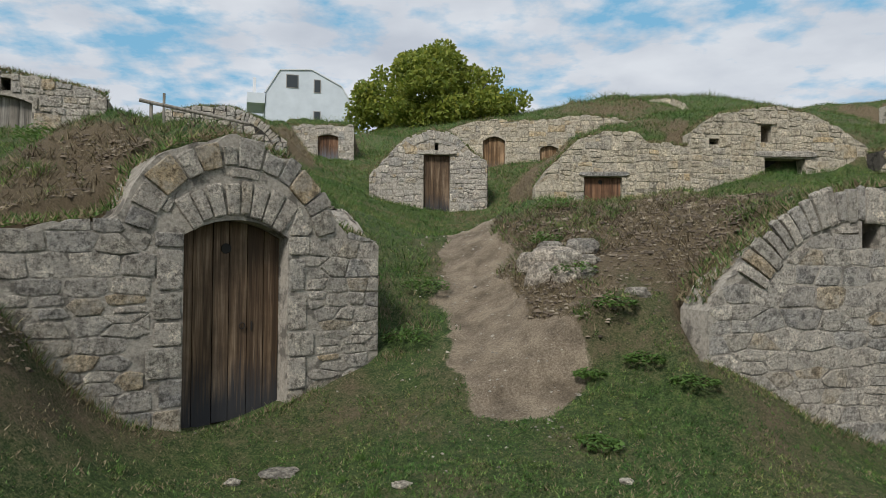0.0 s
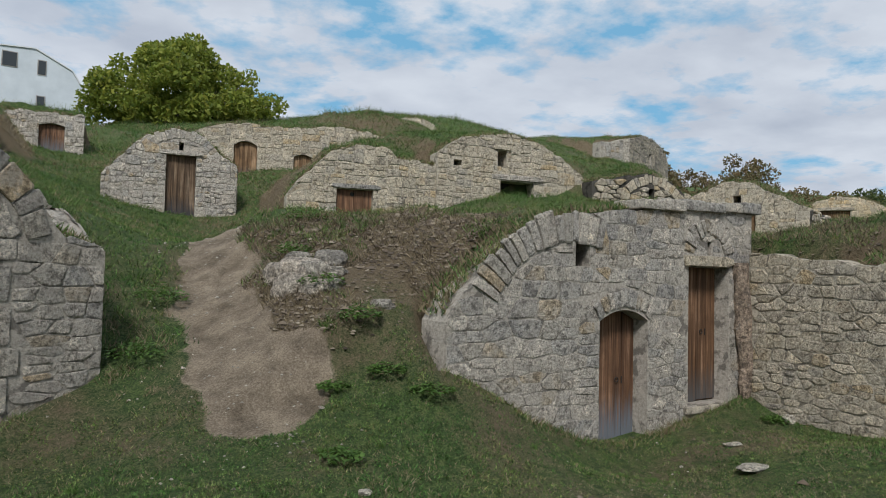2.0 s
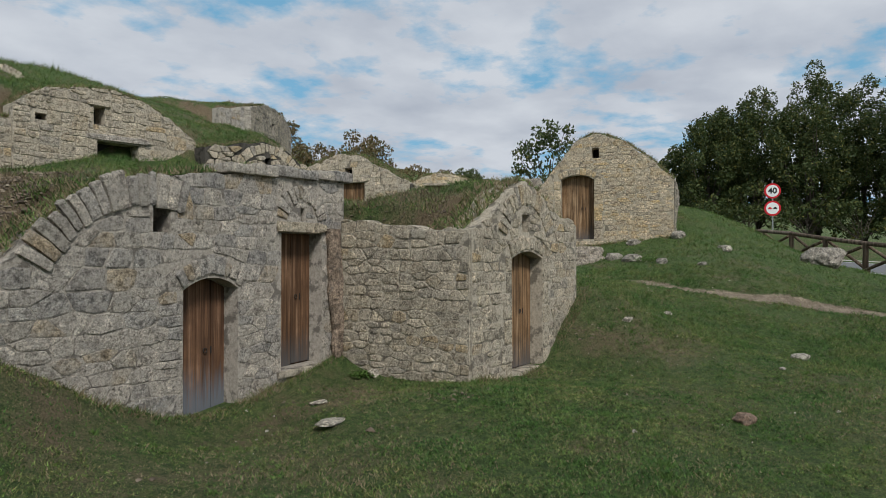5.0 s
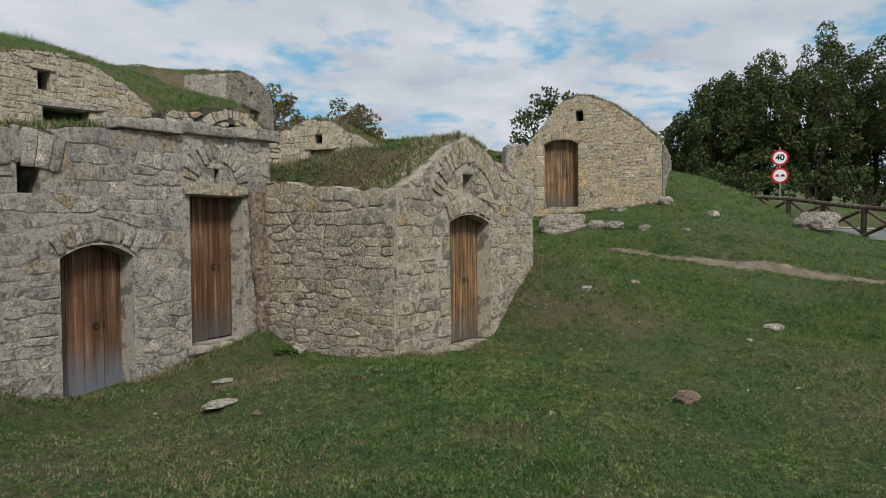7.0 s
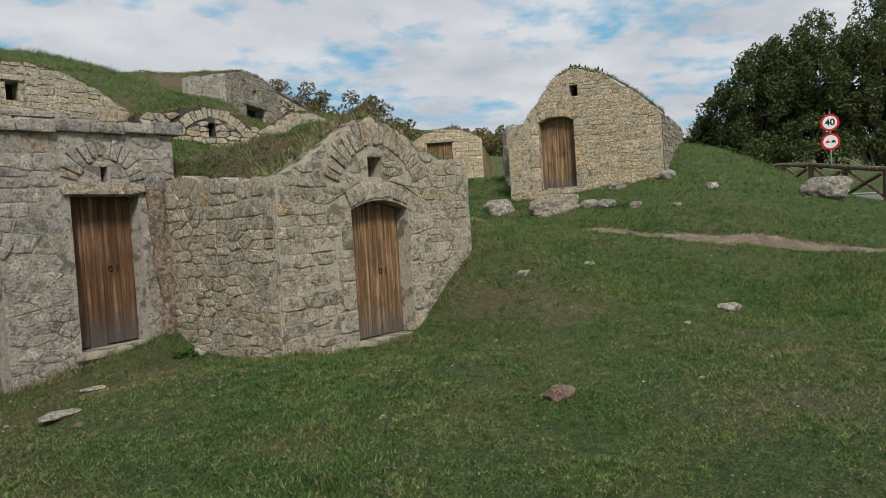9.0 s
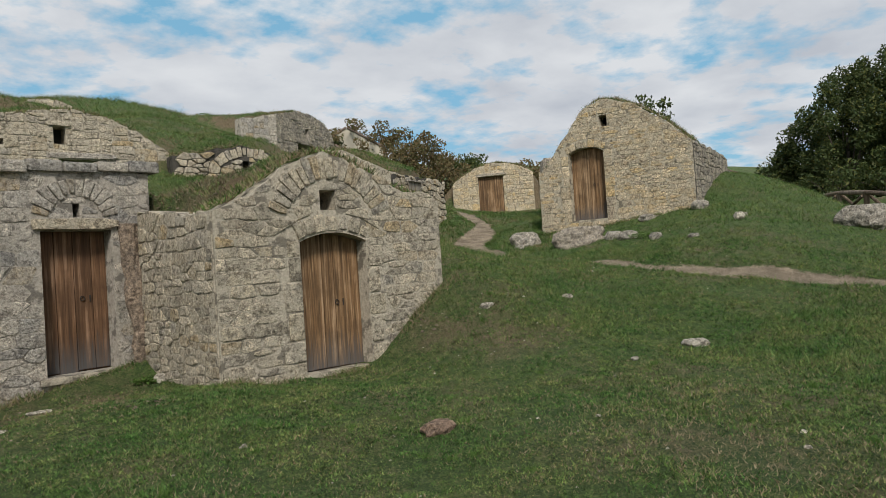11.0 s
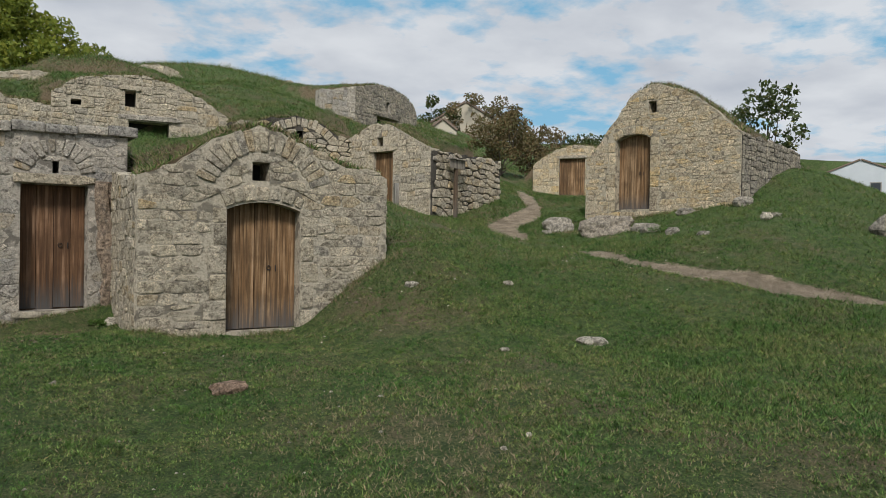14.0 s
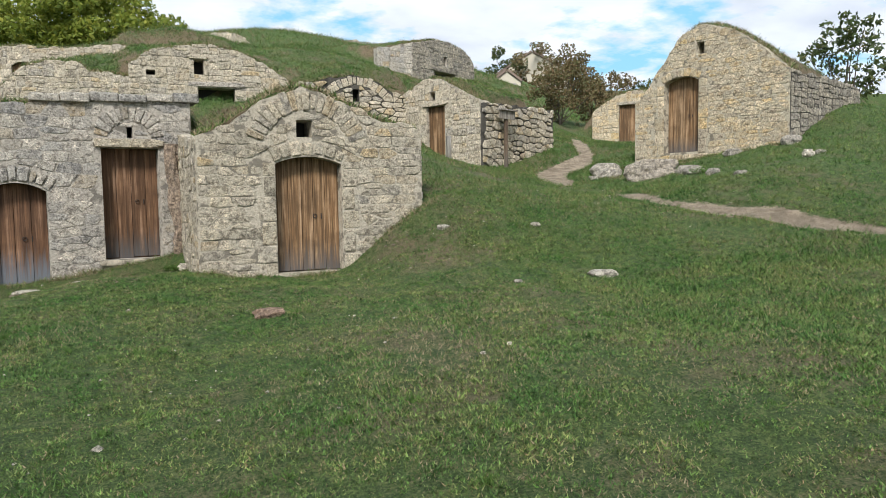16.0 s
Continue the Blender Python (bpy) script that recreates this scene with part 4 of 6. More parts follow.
def build_c():
    pts = [(-1.0, 1.95), (-0.7, 2.08), (-0.35, 2.3), (0, 2.54), (0.37, 2.64), (0.75, 2.57), (1.1, 2.42), (1.5, 2.25), (2.14, 2.13)]
    e, top, low = cellar("wine_cellar", "pale limestone wine cellar with voussoir arch and honey pine door", 7.79, 5.1, 0, -1.0, 2.14, pts, -0.3, (3.2, 2.35, 0, 0))
    o = Opening(0, 0.92, 0.13, 1.61, 0.1)
    w = Opening(0.3, 0.52, 1.97, 2.2)
    rings = [((0.45, 1.71, 0.6, 0.9, 18, 162), 19), ((0.45, 0.75, 0.985, 1.19, 62, 118), 7)]
    wall = front(e, PALE, MORTAR_PALE, -1.0, 2.14, top, low, [o, w], rings, 31, dressed=[o], hs=(0.09, 0.18), ws=(0.18, 0.42), proud=(0.003, 0.016), gap=0.011, coursed=False, wild=0.1)
    plank_door(e, o, WOOD_GOLD, 5, 0.18, 6, label="honey-coloured plank door with a dark wet foot, closed")
    niche(e, o, 0.7)
    niche(e, w, 0.5)
    side_wall(e, PALE, MORTAR_PALE, -1.0, 2.0, profile([(0, 2.15), (0.8, 2.05), (2.0, 1.95)]), lambda s: -0.3, 33, right=False, hs=(0.1, 0.19), ws=(0.14, 0.32), proud=(0.003, 0.018), gap=0.012, coursed=False, wild=0.14)
    side_wall(e, GREY, MORTAR_PALE, 2.14, 1.8, profile([(0, 2.1), (1.8, 1.9)]), lambda s: 0.2, 34, hs=(0.08, 0.16), ws=(0.12, 0.3))
    return e


def build_h():
    pts = [(-0.85, 3.4), (-0.4, 3.85), (0.1, 4.5), (0.5, 4.92), (0.85, 5.06), (1.3, 5.0), (1.9, 4.7), (2.5, 4.25), (3.05, 3.72)]
    e, top, low = cellar("wine_cellar", "golden sandstone gabled wine cellar with a grass vault roof", 18.24, 8.98, -77, -0.85, 3.05, pts, 1.2, (3.6, 3.7, 0, 0))
    o = Opening(0, 0.92, 2.12, 3.80, 0.12)
    w = Opening(0.86, 1.06, 4.38, 4.66)
    rings = [((0.46, 2.9, 1.02, 1.24, 62, 118), 7)]
    front(e, GOLD, MORTAR_GOLD, -0.85, 3.05, top, low, [o, w], rings, 41, dressed=[o], hs=(0.09, 0.16), ws=(0.18, 0.46), proud=(0.003, 0.013), gap=0.01, coursed=False, wild=0.14)
    plank_door(e, o, WOOD_GOLD, 6, 0.18, 7, label="honey pine plank door, closed, one bleached plank")
    niche(e, o, 0.7)
    niche(e, w, 0.5)
    side_wall(e, DARK, DRY_JOINT_SHADE, 3.05, 3.6, profile([(0, 3.7), (2.0, 3.7), (3.6, 3.6)]), lambda s: 1.4, 43, hs=(0.12, 0.24), ws=(0.18, 0.42))
    side_wall(e, GOLD, MORTAR_GOLD, -0.85, 2.5, profile([(0, 3.4), (2.5, 3.45)]), lambda s: 1.2, 44, right=False, hs=(0.12, 0.22), ws=(0.18, 0.4))
    return e


def build_k():
    pts = [(-2.85, 3.95), (-2.3, 4.2), (-1.75, 4.36), (-1.3, 4.25), (-0.7, 3.92), (0, 3.58)]
    e, top, low = cellar("wine_cellar", "pale stone wine cellar with dry-stone flank and turf roof", 14.5, 11.56, -68, -2.85, 0, pts, 1.2, (2.6, [(-2.85, 4.5), (-1.2, 4.35), (0, 3.75)], 0.5, 0, 0.12))
    o = Opening(-1.87, -1.21, 1.9, 3.58)
    w = Opening(-1.75, -1.55, 3.74, 3.97)
    wl = front(e, PALE, MORTAR_PALE, -2.85, 0, top, low, [o, w], [], 51, dressed=[o], hs=(0.12, 0.24), ws=(0.18, 0.4))
    lintel(wl, PALE, -1.54, 3.645, 0.95, 0.12, 6)
    plank_door(e, o, WOOD_GOLD, 5, 0.1, 8, ring=False, label="honey pine plank door, closed")
    niche(e, o, 0.7)
    niche(e, w, 0.5)
    side_wall(e, PALE, DRY_JOINT_SHADE, 0.03, 3.8, profile([(0, 3.55), (2, 3.62), (3.8, 3.65)]), lambda s: 1.2, 53, turn=5, hs=(0.15, 0.27), ws=(0.2, 0.42), proud=(0.03, 0.06), gap=0.024, coursed=False)
    return e


def build_g():
    pts = [(-1.05, 4.35), (-0.5, 4.8), (0.2, 5.1), (0.8, 5.15), (1.6, 5.0), (2.2, 4.7)]
    e, top, low = cellar("wine_cellar", "small golden stone wine cellar beyond the gabled one", 24.14, 17.73, -51, -1.05, 2.2, pts, 2.0, (4.5, 4.6, 0.6, 0.6))
    o = Opening(0, 1.0, 2.9, 4.62)
    wl = front(e, GOLD, MORTAR_GOLD, -1.05, 2.2, top, low, [o], [], 61, hs=(0.14, 0.26), ws=(0.22, 0.5))
    lintel(wl, GREY, 0.5, 4.69, 1.25, 0.12, 7)
    plank_door(e, o, WOOD_GOLD, 5, 0.1, 9, ring=False, label="brown plank door, closed")
    niche(e, o, 0.7)
    return e


def build_m():
    pts = [(-1.05, 3.4), (-0.8, 3.8), (-0.38, 4.15), (-0.08, 4.48), (0.6, 4.6), (1.12, 4.56), (1.3, 4.38), (2.3, 4.3)]
    e, top, low = cellar("wine_cellar", "pale limestone wine cellar with low doorway half sunk behind turf", 4.24, 15.43, -8, -1.05, 2.3, pts, 1.8, (3.2, [(-1.05, 3.9), (0, 4.6), (1, 5.2), (2.3, 5.3)], 0.3, 0.5))
    o = Opening(0, 0.8, 2.2, 3.62)
    wl = front(e, PALE, MORTAR_PALE, -1.05, 2.3, top, low, [o], [], 71, hs=(0.11, 0.2), ws=(0.18, 0.42))
    lintel(wl, GREY, 0.42, 3.68, 1.1, 0.1, 8)
    plank_door(e, o, WOOD_RED, 4, 0.1, 10, ring=False, hole=True, label="reddish plank door half hidden by the bank")
    niche(e, o, 0.7)
    pts2 = [(-1.55, 4.55), (-1.2, 4.85), (-0.8, 5.0), (-0.3, 5.1), (0.3, 5.16), (0.9, 5.08), (1.4, 4.93), (2.0, 4.62), (2.45, 4.3)]
    e2, top2, low2 = cellar("wine_cellar", "pale limestone arched cellar front with slit window and low hatch", 8.0, 14.95, -3, -1.55, 2.45, pts2, 2.0, (3.0, 5.5, 0.4, 1.0))
    o2 = Opening(0.08, 1.0, 3.5, 4.06)
    w2 = Opening(0.0, 0.24, 4.39, 4.77)
    w3 = Opening(-1.15, -0.93, 4.32, 4.45)
    wl2 = front(e2, PALE, MORTAR_PALE, -1.55, 2.45, top2, low2, [o2, w2, w3], [], 73, hs=(0.1, 0.2), ws=(0.18, 0.42))
    lintel(wl2, GREY, 0.55, 4.15, 1.45, 0.13, 9)
    lintel(wl2, PALE, 0.1, 4.83, 0.5, 0.1, 19)
    for o in (o2, w2, w3):
        niche(e2, o, 0.6)
    # worn vault head that shows behind them, up the slope
    pts3 = [(-1.5, 6.5), (-1.0, 7.15), (-0.5, 7.55), (0, 7.7), (0.5, 7.55), (0.95, 7.2), (1.3, 6.8)]
    e3, top3, low3 = cellar("wine_cellar", "worn head of an old stone vault breaking through turf", 10.35, 24.4, -8, -1.5, 1.3, pts3, 5.0, (2.5, 8.0, 0.8, 1.2))
    front(e3, PALE, MORTAR_PALE, -1.5, 1.3, top3, low3, [], [((-0.05, 6.1, 1.2, 1.6, 35, 145), 15)], 75, hs=(0.12, 0.22), ws=(0.2, 0.42))
    return e


def build_u():
    pts = [(-1.35, 3.9), (-0.9, 4.45), (-0.4, 4.9), (0.25, 5.12), (0.8, 4.98), (1.3, 4.5), (1.6, 4.3)]
    e, top, low = cellar("wine_cellar", "round-fronted grey stone cellar with a dark plank door", 1.15, 18.45, -3, -1.35, 1.6, pts, 2.2, (4.0, 4.6, 0.5, 0))
    o = Opening(0, 0.66, 2.95, 4.48)
    w = Opening(0.27, 0.37, 4.58, 4.78)
    wl = front(e, GREY, MORTAR_GREY, -1.35, 1.6, top, low, [o, w], [((0.3, 4.0, 0.85, 1.1, 38, 142), 16)], 81, hs=(0.1, 0.2), ws=(0.15, 0.36))
    lintel(wl, GREY, 0.33, 4.53, 1.0, 0.11, 10)
    plank_door(e, o, WOOD_DARK, 5, 0.1, 11, ring=False, label="dark grey-brown plank door, closed")
    niche(e, o, 0.7)
    niche(e, w, 0.5)
    side_wall(e, DARK, DRY_JOINT_SHADE, 1.6, 2.6, profile([(0, 4.25), (2.6, 4.5)]), lambda s: 2.4, 83, hs=(0.1, 0.2), ws=(0.16, 0.36))
    return e


def build_v():
    pts = [(-1.2, 5.7), (-0.6, 6.0), (0.2, 6.15), (1.0, 6.1), (2.0, 6.15), (3.0, 6.3), (5.0, 6.1), (7.5, 5.9)]
    e, top, low = cellar("wine_cellar", "pale stone terrace front with two arched wooden doors", 3.35, 21.86, -8, -1.2, 7.5, pts, 3.2, (3.5, [(-1, 6.2), (1.5, 6.6), (3.2, 7.5), (5, 7.6), (7, 6.9)], 0.8, 1.5))
    o1 = Opening(0, 0.66, 4.5, 5.5, 0.12)
    o2 = Opening(1.72, 2.26, 4.5, 5.28, 0.08)
    front(e, PALE, MORTAR_PALE, -1.2, 7.5, top, low, [o1, o2], [], 91, hs=(0.13, 0.26), ws=(0.22, 0.5))
    plank_door(e, o1, WOOD_GOLD, 5, 0.1, 12, ring=False, label="bleached plank door under a shallow arch")
    plank_door(e, o2, WOOD_GOLD, 4, 0.1, 13, ring=False, label="small brown plank door under a shallow arch")
    niche(e, o1, 0.7)
    niche(e, o2, 0.7)
    return e


def build_far():
    pts = [(-1.0, 6.0), (1.1, 6.05)]
    e, top, low = cellar("wine_cellar", "flat-topped grey stone cellar front with a brown door", -1.6, 23.0, 0, -1.0, 1.1, pts, 4.0, (3.0, 6.0, 0.4, 0.2))
    o = Opening(0, 0.62, 4.8, 5.68, 0.05)
    front(e, GREY, MORTAR_GREY, -1.0, 1.1, top, low, [o], [], 101, hs=(0.14, 0.26), ws=(0.22, 0.5))
    plank_door(e, o, WOOD_RED, 5, 0.1, 14, ring=False, label="brown plank door, closed")
    niche(e, o, 0.7)
    # dry wall with a grown-over arch, left of it
    pts = [(-1.4, 5.3), (-0.6, 5.5), (0.3, 5.5), (0.9, 5.2), (1.5, 4.7)]
    e, top, low = cellar("wine_cellar", "ruined cellar wall with a turf-covered vault", -3.7, 18.6, 5, -1.4, 1.5, pts, 4.0, (3.0, 5.7, 0.6, 0.6))
    front(e, GREY, DRY_JOINT_SHADE, -1.4, 1.5, top, low, [], [((0.2, 4.1, 1.1, 1.35, 30, 80), 12)], 103, hs=(0.1, 0.2), ws=(0.16, 0.4))
    # cellar at the left-hand edge
    pts = [(-1.6, 4.62), (-0.6, 4.72), (0.1, 4.7), (0.8, 4.6), (1.45, 4.46)]
    e, top, low = cellar("wine_cellar", "large grey stone wine cellar with a shallow arched doorway", -6.1, 12.9, 12, -1.6, 1.45, pts, 3.0, (3.5, 4.7, 0.6, 0))
    o = Opening(-0.5, 0.38, 3.3, 4.22, 0.1)
    w = Opening(-0.06, 0.08, 4.4, 4.6)
    front(e, GREY, MORTAR_GREY, -1.6, 1.45, top, low, [o, w], [], 105, hs=(0.12, 0.24), ws=(0.2, 0.45))
    plank_door(e, o, WOOD_GREY, 5, 0.1, 15, label="weathered brown plank door, closed")
    niche(e, o, 0.7)
    niche(e, w, 0.5)
    side_wall(e, DARK, DRY_JOINT_SHADE, 1.45, 2.6, profile([(0, 4.4), (1.0, 4.35), (2.6, 4.2)]), lambda s: 3.2, 106, hs=(0.12, 0.24), ws=(0.2, 0.4))
    # grey cellar high on the slope, its pale return wall angled back
    pts = [(0, 6.68), (0.6, 6.8), (1.3, 6.98), (2.2, 6.95), (3.0, 6.8), (3.5, 6.5), (3.65, 6.2)]
    e, top, low = cellar("wine_cellar", "dark grey stone cellar front high on the slope", 15.97, 19.17, 24, 0, 3.65, pts, 4.6, (3.5, 7.0, 0.5, 0.5))
    o = Opening(1.2, 2.45, 5.2, 5.82)
    w = Opening(1.75, 1.93, 6.06, 6.42)
    wl = front(e, DARK, MORTAR_GREY, 0, 3.65, top, low, [o, w], [], 107, hs=(0.12, 0.22), ws=(0.2, 0.45))
    lintel(wl, DARK, 1.8, 5.89, 1.6, 0.13, 11)
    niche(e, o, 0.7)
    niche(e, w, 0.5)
    ret = profile([(0, 6.38), (0.7, 6.5), (1.34, 6.66)])
    back = wall_body(e, "return_wall", 0, 1.34, lambda s: 4.6, ret, [], 0.35, MORTAR_GREY)
    back.matrix_basis = pose(-1.25, 0.5, 0, 0, 0, -22)
    rubble(back, GREY, 0, 1.34, lambda s: 4.6, ret, [], [], 108, hs=(0.14, 0.24), ws=(0.2, 0.42))
    # low arched front between, sunk in the turf
    pts = [(-1.75, 4.2), (-1.2, 4.25), (-0.7, 4.4), (0.0, 4.5), (0.6, 4.36), (1.1, 4.08), (1.65, 3.85)]
    e, top, low = cellar("wine_cellar", "low rubble arch front of a cellar sunk in turf", 12.06, 14.2, -5, -1.75, 1.65, pts, 1.8, (2.6, 5.2, 0.6, 0.5))
    w = Opening(-0.05, 0.12, 3.8, 4.11)
    front(e, PALE, DRY_JOINT_SHADE, -1.75, 1.65, top, low, [w], [((0.05, 3.25, 0.96, 1.24, 35, 142), 14)], 109, hs=(0.11, 0.22), ws=(0.18, 0.38), proud=(0.02, 0.07), coursed=False)
    niche(e, w, 0.5)


for maker in (build_a, build_b, build_c, build_h, build_k, build_g, build_m, build_u, build_v, build_far):
    maker()


# ---- the ground sheet ----
def axis_steps(lo, hi, fine_lo, fine_hi, fine, mid, far):
    out = list(np.arange(fine_lo, fine_hi, fine))
    x, st = fine_hi, fine
    while x < hi:
        out.append(x)
        st = min(st * 1.12, mid) if x < far[1] else st * 1.35
        x += st
    out.append(hi)
    x, st = fine_lo, fine
    while x > lo:
        st = min(st * 1.12, mid) if x > far[0] else st * 1.35
        x -= st
        out.append(max(x, lo))
    return np.array(sorted(set(out)))


def build_ground():
    xs = axis_steps(-3000, 3000, -5, 13, 0.11, 0.3, (-16, 42))
    ys = axis_steps(-3000, 3000, -3, 9.6, 0.11, 0.24, (-12, 36))
    X, Y = np.meshgrid(xs, ys)
    near = 1 - smooth01((np.hypot(X - 8, Y - 6) - 25) / 20)
    bare = bare_at(X, Y)
    Z = surface(X, Y)
    ny, nx = X.shape
    idx = np.arange(ny * nx).reshape(ny, nx)
    f = np.stack([idx[:-1, :-1], idx[:-1, 1:], idx[1:, 1:], idx[1:, :-1]], -1).reshape(-1, 4)
    me = tri_cloud("ground", np.stack([X, Y, Z], -1).reshape(-1, 3), f, TURF)
    for key, val in (("bare", bare * near), ("dry", np.clip(dry_at(X, Y), -0.3, 0.6) * (1 - smooth01((np.hypot(X - 8, Y - 6) - 45) / 30)))):
        a = me.attributes.new(key, "FLOAT", "POINT")
        a.data.foreach_set("value", val.astype(np.float32).ravel())
    me.polygons.foreach_set("use_smooth", [True] * len(me.polygons))
    ob = new("ground", me)
    return tagged(ob, "grassy hillside lawn with worn earth trails and turf mounds", "ground", kind="structure")


ground = build_ground()


# ---- road, fence and signs ----
def build_road():
    m, nt, b = mat("asphalt", (0.055, 0.055, 0.057))
    c = ramp(nt, noise_tex(nt, 60, 6), [(0.3, (0.11, 0.11, 0.112)), (0.7, (0.19, 0.19, 0.19))])
    nt.links.new(c, b.inputs["Base Color"])
    white, nt2, b2 = mat("road_paint", (0.7, 0.7, 0.68))
    verge, nt3, b3 = mat("pale_verge_gravel", (0.42, 0.39, 0.34))

    def strip(name, a0, a1, lift, material, label, parent=None):
        ts = np.linspace(-25, 90, 60)
        v, f = [], []
        for t in ts:
            for a in (a0, a1):
                v.append((ROAD_MID[0] + ROAD_DIR[0] * t + ROAD_DIR[1] * a, ROAD_MID[1] + ROAD_DIR[1] * t - ROAD_DIR[0] * a, float(road_height(t)) + lift))
        for i in range(len(ts) - 1):
            f.append((2 * i, 2 * i + 1, 2 * i + 3, 2 * i + 2))
        return raw(name, v, f, material, parent)

    road = tagged(strip("road", -2.6, 2.6, 0.0, m, ""), "grey asphalt road beyond the timber fence", "road", kind="structure")
    strip("edge_line", -2.45, -2.33, 0.004, white, "", road)
    strip("edge_line", 2.33, 2.45, 0.004, white, "", road)
    strip("verge", 2.6, 3.3, 0.06, verge, "", road)


build_road()


def build_fence():
    e = new("timber_fence")
    spots = [(15.2 + 1.3 * i, -2.33 + 1.0 * i) for i in range(9)]
    e.matrix_world = pose(18.45, -1.15, 0)
    tagged(e, "brown round-timber fence with crossed braces along the road", "fence")
    k = Matrix.Translation((-18.45, 1.15, 0))

    def put(name, a, b, r):
        bm = pole_bm(a, b, r, r * 0.95, 9, 0.01)
        bmesh.ops.transform(bm, verts=bm.verts, matrix=k)
        part(name, bm, WOOD_RAIL, e)
    tops = []
    for x, y in spots:
        g = ground_at(x, y)
        put("post", (x, y, g - 0.2), (x, y, g + 0.78), 0.07)
        tops.append(Vector((x, y, g)))
    for p, q in zip(tops, tops[1:]):
        put("rail", p + Vector((0, 0, 0.8)), q + Vector((0, 0, 0.8)), 0.06)
        side = Vector((0.03, -0.07, 0))
        put("brace", p + Vector((0, 0, 0.1)) + side, q + Vector((0, 0, 0.72)) + side, 0.042)
        put("brace", p + Vector((0, 0, 0.72)) - side, q + Vector((0, 0, 0.1)) - side, 0.042)


build_fence()


def disc_bm(r, y, thick=0.006, seg=40):
    bm = bmesh.new()
    bmesh.ops.create_cone(bm, cap_ends=True, segments=seg, radius1=r, radius2=r, depth=thick, matrix=Matrix.Translation((0, y, 0)) @ Matrix.Rotation(math.pi / 2, 4, "X"))
    return bm


def build_road_sign():
    red, _, _ = mat("sign_red", (0.55, 0.02, 0.03), 0.4)
    wht, _, _ = mat("sign_white", (0.75, 0.75, 0.73), 0.4)
    blk, _, _ = mat("sign_black", (0.02, 0.02, 0.02), 0.5)
    steel, _, sb = mat("galvanised_pole", (0.4, 0.41, 0.42), 0.45)
    sb.inputs["Metallic"].default_value = 0.7
    x, y = 48.0, 7.7
    g = ground_at(x, y)
    e = new("road_sign")
    e.matrix_world = pose(x, y, g, 0, 0, -76)
    tagged(e, "two round red-rimmed traffic signs on a steel pole", "road sign")
    part("pole", pole_bm((0, 0.04, -0.3), (0, 0.04, 6.4 - g), 0.045, 0.045), steel, e)
    for z, kind in ((5.75 - g, "limit"), (4.66 - g, "overtake")):
        d = part("disc", disc_bm(0.48, 0), red, e, "round red-rimmed white disc")
        d.matrix_basis = Matrix.Translation((0, 0, z))
        part("face", disc_bm(0.37, -0.008), wht, d)
        if kind == "limit":
            cu = bpy.data.curves.new("numerals", "FONT")
            cu.body, cu.size, cu.align_x, cu.align_y, cu.extrude = "40", 0.5, "CENTER", "CENTER", 0.002
            cu.offset = 0.016
            tmp = new("numerals", cu)
            me = bpy.data.meshes.new_from_object(tmp)
            bpy.data.objects.remove(tmp)
            me.materials.append(blk)
            num = new("numerals", me)
            num.parent = d
            num.matrix_basis = Matrix.Translation((0, -0.016, 0)) @ Matrix.Rotation(math.pi / 2, 4, "X")
        else:
            for sx, m in ((-0.15, red), (0.15, blk)):
                bm = box_bm(sx - 0.11, sx + 0.11, -0.022, -0.013, -0.06, 0.02, 0.004)
                part("car_symbol", bm, m, d)
                part("car_symbol", box_bm(sx - 0.06, sx + 0.06, -0.022, -0.013, 0.018, 0.08, 0.004), m, d)


build_road_sign()


def notice_board(x, y, turn, height, width, label):
    e = new("notice_board")
    g = ground_at(x, y)
    e.matrix_world = pose(x, y, g, 0, 0, turn)
    tagged(e, label, "notice board")
    part("post", box_bm(-0.045, 0.045, -0.04, 0.04, -0.3, height - 0.05, 0.008), WOOD_RAIL, e)
    part("panel", box_bm(-width / 2, width / 2, -0.06, -0.041, height - 0.24, height - 0.02, 0.004), WOOD_GREY, e)
    part("cap", box_bm(-width / 2 - 0.03, width / 2 + 0.03, -0.11, 0.06, height - 0.02, height + 0.015, 0.006), WOOD_GREY, e)
    return e


notice_board(16.26, 0.1, -78, 1.5, 0.84, "grey wooden notice board with a capped top on one post")
notice_board(15.35, 11.7, 22, 1.5, 0.66, "small dark wooden sign board on a post by the dry-stone flank")
stub = new("marker_post")
stub.matrix_world = pose(14.06, 12.5, ground_at(14.06, 12.5))
tagged(stub, "short weathered wooden post beside a cellar wall", "post")
part("shaft", box_bm(-0.06, 0.06, -0.05, 0.05, -0.2, 0.72, 0.012), WOOD_GREY, stub)


